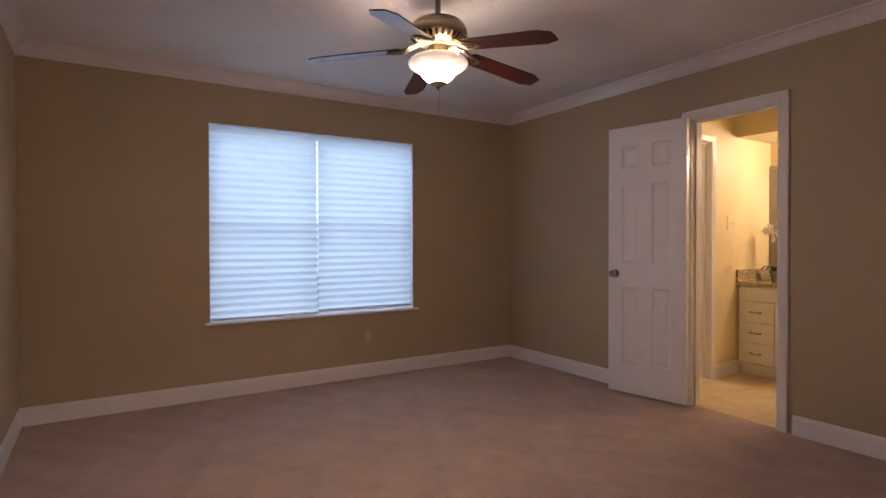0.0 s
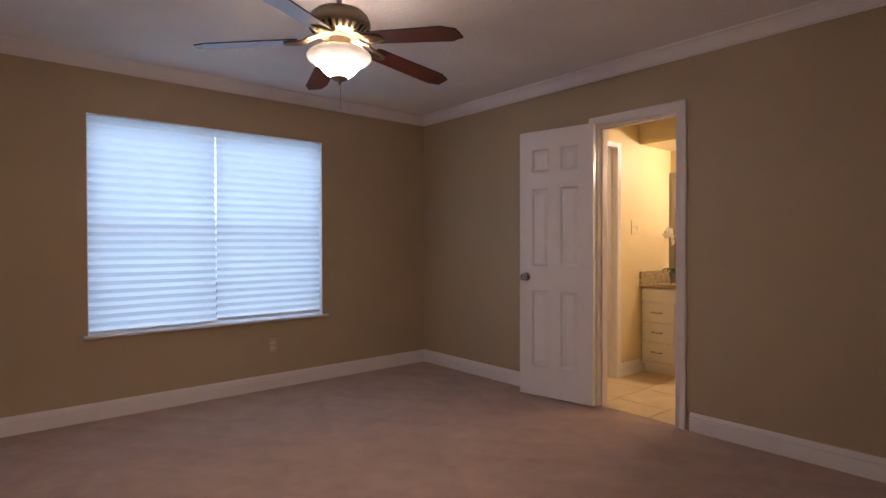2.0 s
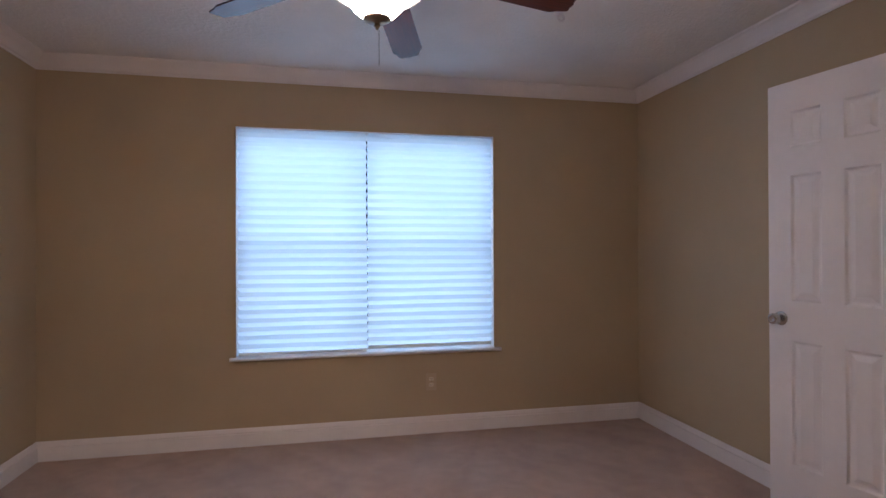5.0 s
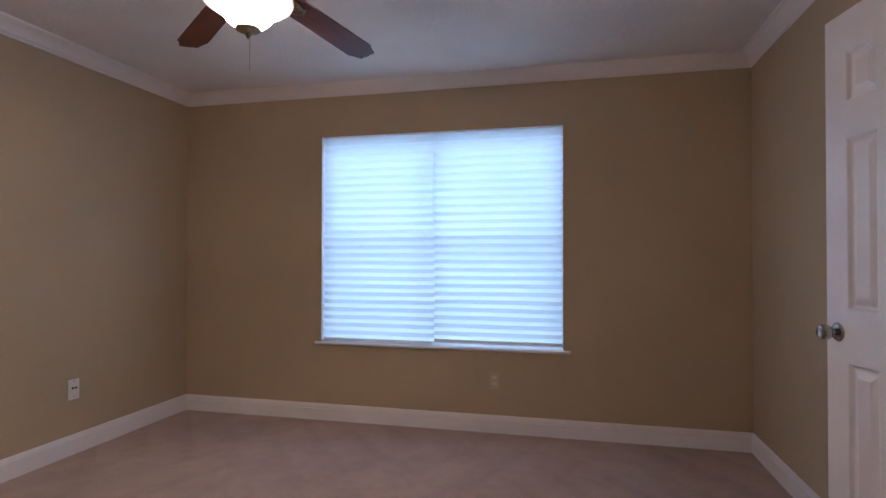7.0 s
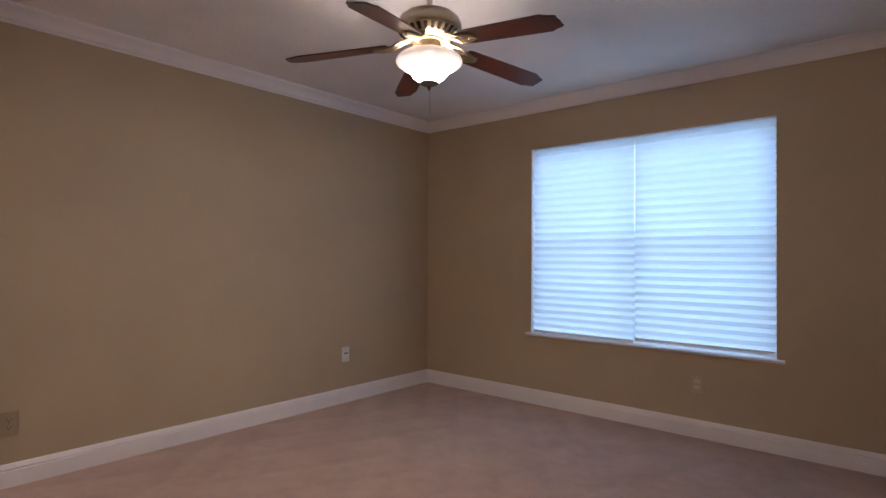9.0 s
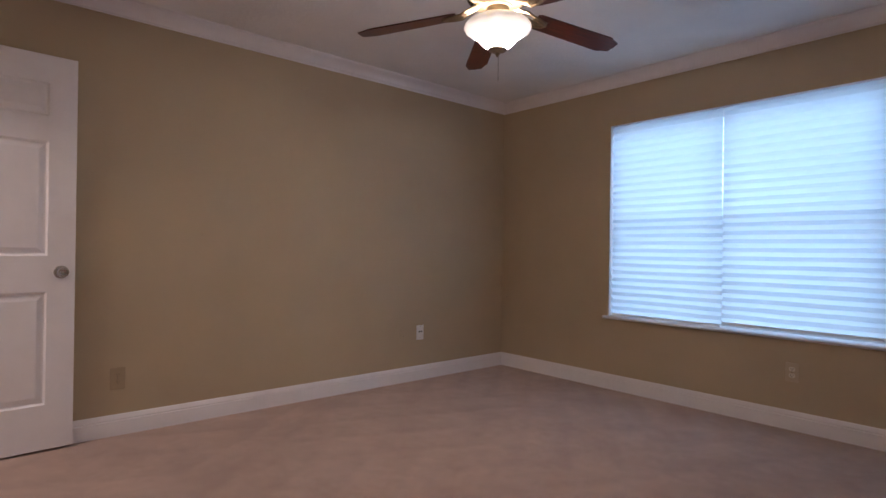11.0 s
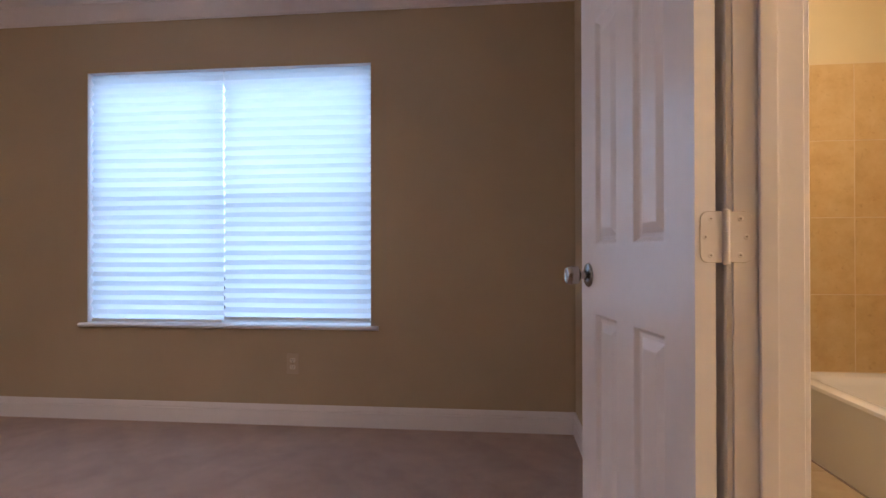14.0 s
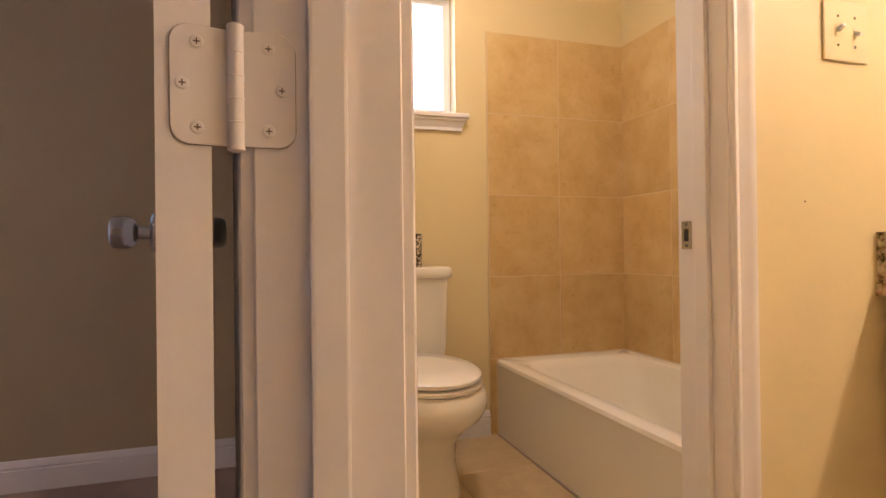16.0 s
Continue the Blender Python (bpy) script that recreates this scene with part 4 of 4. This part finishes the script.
for x, up in ((-0.0235, -1), (0.0235, 1)):
    bm = boxes((-0.0045, 0.0045, -0.016, 0, -0.0035, 0.0035), bev=0.0012)
    tg = part("toggle", bm, M_WHITEPLASTIC, swp)
    tg.matrix_local = pose(x, -0.005, 0, 28 * up, 0, 0)
    part("toggle_slot", boxes((x - 0.006, x + 0.006, -0.0066, -0.0060, -0.0125, 0.0125)), M_PLASTIC, swp)
    for z in (0.030, -0.030):
        part("screw", lathe(bmesh.new(), [(0.0034, 0), (0.0026, 0.001), (0, 0.0012)], 12), M_CHROME, swp).matrix_local = pose(x, -0.006, z, 90, 0, 0)

# ---- vanity ----
VF, VY0, VT = 5.242, -2.86, 0.785
van = thing("vanity_cabinet", pose(0, 0, 0), "white painted vanity cabinet with drawers and slim bar pulls", "vanity cabinet")
part("body", boxes((VF + 0.034, BX, VY0, SW - 0.012, 0.105, VT), bev=0.002), M_CABINET, van)
part("base_rail", boxes((VF - 0.006, VF + 0.030, VY0, SW - 0.004, 0.082, 0.104), bev=0.003), M_CABINET, van)
part("toe_kick", boxes((VF + 0.050, BX, VY0, SW - 0.012, 0, 0.105)), M_CABINET, van)


def bar_pull(parent, y, z):
    b = bmesh.new()
    pts = [(VF - 0.022 - 0.006 * math.cos(math.pi * (k / 8 - 0.5)), y + 0.048 * (k / 4 - 1), z) for k in range(9)]
    tube(b, pts, 0.0042, 8)
    for s in (-1, 1):
        box(b, VF - 0.026, VF - 0.0005, y + s * 0.040 - 0.008, y + s * 0.040 + 0.008, z - 0.006, z + 0.006, 0.002, 1)
    part("bar_pull", b, M_NICKEL, parent, "brushed nickel bar pull")


D0, D1 = SW - 0.016, SW - 0.318
for nm, z0, z1, pull in (("false_front", 0.651, 0.770, 0), ("drawer_front", 0.469, 0.644, 1), ("drawer_front", 0.291, 0.462, 1), ("drawer_front", 0.110, 0.284, 1)):
    d = part(nm, boxes((VF, VF + 0.018, D1 if pull else VY0 + 0.005, D0, z0, z1), bev=0.002), M_CABINET, van)
    if pull:
        bar_pull(d, (D0 + D1) / 2, (z0 + z1) / 2)
ys = [D1 - 0.005, (D1 + VY0) / 2, VY0 + 0.005]
for a, b in zip(ys, ys[1:]):
    hi, lo = a - 0.002, b + 0.004
    d = part("cabinet_door", boxes((VF, VF + 0.018, lo, hi, 0.110, 0.645), bev=0.002), M_CABINET, van)
    part("door_panel", boxes((VF - 0.004, VF, lo + 0.06, hi - 0.06, 0.17, 0.585), bev=0.0015), M_CABINET, d)
ctop = solid("granite_worktop", boxes((VF - 0.022, BX, VY0 - 0.01, SW, VT, VT + 0.032), bev=0.004), M_GRANITE, "speckled brown granite vanity worktop with a low upstand", "worktop")
part("side_splash", boxes((VF - 0.018, BX - 0.02, SW - 0.020, SW, VT + 0.032, VT + 0.135), bev=0.003), M_GRANITE, ctop)
part("back_splash", boxes((BX - 0.020, BX, VY0 - 0.01, SW - 0.020, VT + 0.032, VT + 0.135), bev=0.003), M_GRANITE, ctop)

# mirror with beaded inner edge
MY0, MY1, MZ0, MZ1 = -2.62, -1.648, 0.925, 1.875
mir = thing("wall_mirror", pose(0, 0, 0), "wall mirror in a weathered grey frame edged with silver beads", "mirror")
fw = 0.086
bm = bmesh.new()
pr = [(0, 0.0), (0, 0.022), (0.006, 0.028), (0.030, 0.030), (0.066, 0.020), (0.078, 0.018), (fw, 0.010), (fw, 0.0)]
cor = [(MY0, MZ0, 1, 1), (MY1, MZ0, -1, 1), (MY1, MZ1, -1, -1), (MY0, MZ1, 1, -1)]
rings = [[(BX - 0.001 - o, y + sy * u, z + sz * u) for u, o in pr] for y, z, sy, sz in cor]
loft(bm, rings + rings[:1], caps=False)
fr = part("mirror_frame", bm, M_FRAME, mir)
part("mirror_glass", boxes((BX - 0.008, BX - 0.002, MY0 + fw - 0.004, MY1 - fw + 0.004, MZ0 + fw - 0.004, MZ1 - fw + 0.004)), M_MIRROR, mir)
bm = bmesh.new()
bi = fw - 0.006
y0, y1, z0, z1 = MY0 + bi, MY1 - bi, MZ0 + bi, MZ1 - bi
for a, b in (((y0, z0), (y1, z0)), ((y1, z0), (y1, z1)), ((y1, z1), (y0, z1)), ((y0, z1), (y0, z0))):
    L = math.hypot(b[0] - a[0], b[1] - a[1])
    n = int(L / 0.0175)
    for k in range(n):
        f = k / n
        bmesh.ops.create_icosphere(bm, subdivisions=1, radius=0.0075, matrix=Matrix.Translation((BX - 0.021, a[0] + (b[0] - a[0]) * f, a[1] + (b[1] - a[1]) * f)))
part("bead_edge", bm, M_BEAD, fr, "row of silver beads", smooth=True)

# vanity lamp bar over the mirror
vl = thing("vanity_light", pose(BX, -2.50, 1.975), "chrome vanity lamp bar with lit round globes", "wall lamp")
part("lamp_bar", boxes((-0.045, 0, -0.36, 0.64, -0.030, 0.030), bev=0.010), M_CHROME, vl)
for k in range(4):
    y = -0.27 + 0.18 * k
    so = part("socket", lathe(bmesh.new(), [(0, 0), (0.026, 0), (0.024, 0.022), (0, 0.022)], 20), M_CHROME, vl, smooth=True)
    so.matrix_local = pose(-0.045, y, 0, 0, -90, 0)
    gb = bmesh.new()
    bmesh.ops.create_icosphere(gb, subdivisions=3, radius=0.044)
    gl = part("globe", gb, M_GLOBE, vl, "lit white glass globe", smooth=True)
    gl.location = (-0.102, y, 0)

# orchid in its pot on the worktop
random.seed(4)
orc = thing("potted_orchid", pose(5.575, -1.815, VT + 0.032), "white orchid in a grey pot on the granite worktop", "potted plant")
part("pot", lathe(bmesh.new(), [(0, 0), (0.036, 0), (0.038, 0.003), (0.050, 0.068), (0.053, 0.070), (0.054, 0.088), (0.050, 0.090), (0.047, 0.078), (0, 0.074)], 32), M_POT, orc, smooth=True)
for k, (a, L) in enumerate(((20, 0.10), (95, 0.115), (160, 0.09), (230, 0.11), (300, 0.12))):
    bm = bmesh.new()
    rows = []
    for i in range(9):
        f = i / 8
        r = 0.01 + L * f
        z = 0.080 + 0.055 * math.sin(f * 2.4) - 0.02 * f
        wd = 0.026 * math.sin(math.pi * min(1, 0.08 + f * 0.92)) + 0.001
        rows.append([(r, s * wd, z + abs(s) * 0.008 + o) for s, o in ((-1, 0), (-0.5, 0), (0, 0), (0.5, 0), (1, 0), (0.5, -0.0025), (0, -0.003), (-0.5, -0.0025))])
    loft(bm, rows)
    lf = part("leaf", bm, M_LEAF, orc, smooth=True)
    lf.rotation_euler = (0, 0, radians(a))
FL = bmesh.new()
for k in range(5):
    a = radians(90 + 72 * k)
    wd, L = (0.016, 0.034) if k in (1, 4) else (0.011, 0.032)
    rows = []
    for i in range(6):
        f = i / 5
        w = wd * math.sin(math.pi * (0.12 + 0.84 * f)) + 0.0005
        d = 0.004 + L * f
        up = 0.010 * f * f
        c, s = math.cos(a), math.sin(a)
        rows.append([(d * c - q * w * s, -up + o, d * s + q * w * c) for q, o in ((-1, 0.002), (0, 0), (1, 0.002), (0, 0.0022))])
    loft(FL, rows)
bmesh.ops.create_icosphere(FL, subdivisions=1, radius=0.006)
FLM = put_mesh("flower", FL, M_PETAL, True)
for sgn, lean in ((1, 0.0), (-1, 0.05)):
    pts = [(0.005 * sgn, 0.008 * sgn, 0.075)]
    for i in range(1, 12):
        f = i / 11
        pts.append((0.005 * sgn - 0.05 * f * f, sgn * 0.008 + (0.055 if sgn > 0 else -0.13) * f ** 2.2, 0.075 + (0.40 + lean) * math.sin(f * 1.9) / math.sin(1.57)))
    part("stem", tube(bmesh.new(), pts, 0.0026, 6), M_STEM, orc, smooth=True)
    for i in range(5, 12):
        p = pts[i]
        fl = new("flower", FLM)
        fl.parent = orc
        fl.matrix_local = Matrix.Translation((p[0] - 0.012, p[1] + random.uniform(-0.012, 0.012), p[2] + random.uniform(-0.01, 0.012))) @ pose(0, 0, 0, random.uniform(-25, 15), random.uniform(0, 70), -90 + random.uniform(-45, 45)) @ Matrix.Diagonal((1.05, 1.05, 1.05, 1))

# ---- tiles ----


def tile_mesh(name, w, h, mat, t=0.008):
    bm = bmesh.new()
    x, z = w / 2, h / 2
    loft(bm, [[(-x, 0, -z), (x, 0, -z), (x, 0, z), (-x, 0, z)], [(-x, -t * 0.8, -z), (x, -t * 0.8, -z), (x, -t * 0.8, z), (-x, -t * 0.8, z)], [(-x + 0.0015, -t, -z + 0.0015), (x - 0.0015, -t, -z + 0.0015), (x - 0.0015, -t, z - 0.0015), (-x + 0.0015, -t, z - 0.0015)]])
    return put_mesh(name, bm, mat)


TH, G = 0.398, 0.003
sur = solid("tub_surround", boxes((5.022, BX, -0.0112, 0, 0.0, 1.961), (BX - 0.0112, BX, SWB, -0.0112, 0.0, 1.961)), M_GROUT, "beige grout bed of the tiled tub surround", "tile surround", "structure")


def lay(parent, x, y, z, w, h, rz, mat):
    o = new("tile", tile_mesh("tile", w, h, mat))
    o.parent = parent
    o.matrix_local = pose(x, y, z, 0, 0, rz)


for r in range(5):
    z1 = 1.960 - r * TH
    z0 = max(z1 - TH, 0.004)
    if z1 < 0.37:
        lay(sur, 5.040, -0.0045, (z0 + z1) / 2, 0.032, z1 - z0 - G, 0, M_TILE)
        continue
    for x0, x1 in ((5.024, 5.411), (5.411, BX - 0.008)):
        lay(sur, (x0 + x1) / 2, -0.0045, (z0 + z1) / 2, x1 - x0 - G, z1 - z0 - G, 0, M_TILE)
    y = -0.008
    k = 0
    while y > SWB + 0.01:
        w = min(0.365 if k == 0 else 0.398, y - SWB - 0.004)
        lay(sur, BX - 0.0045, y - w / 2, (z0 + z1) / 2, w - G, z1 - z0 - G, 90 + 180, M_TILE)
        y -= w
        k += 1

ftile = solid("floor_bath", boxes((W + 0.03, BX, -3.28, 0, -0.1, -0.008)), M_FLOORGROUT, "beige grout under the bathroom floor tiles", "floor", "structure")


def floor_mesh(w, h):
    bm = bmesh.new()
    x, y = w / 2, h / 2
    loft(bm, [[(-x, -y, -0.008), (x, -y, -0.008), (x, y, -0.008), (-x, y, -0.008)], [(-x, -y, -0.0015), (x, -y, -0.0015), (x, y, -0.0015), (-x, y, -0.0015)], [(-x + 0.0015, -y + 0.0015, 0), (x - 0.0015, -y + 0.0015, 0), (x - 0.0015, y - 0.0015, 0), (-x + 0.0015, y - 0.0015, 0)]])
    return put_mesh("floor_tile", bm, M_FLOORTILE)


FT = 0.40
xs = [W + 0.032]
while xs[-1] < BX - 0.01:
    xs.append(min(xs[-1] + (0.27 if len(xs) == 1 else FT), BX))
yz = [0.0]
while yz[-1] > -3.27:
    yz.append(max(yz[-1] - FT, -3.28))
cache = {}
for xa, xb in zip(xs, xs[1:]):
    for yb, ya in zip(yz, yz[1:]):
        key = (round(xb - xa, 3), round(yb - ya, 3))
        if key not in cache:
            cache[key] = floor_mesh(xb - xa - 0.0025, yb - ya - 0.0025)
        o = new("floor_tile", cache[key])
        o.parent = ftile
        o.location = ((xa + xb) / 2, (ya + yb) / 2, 0)
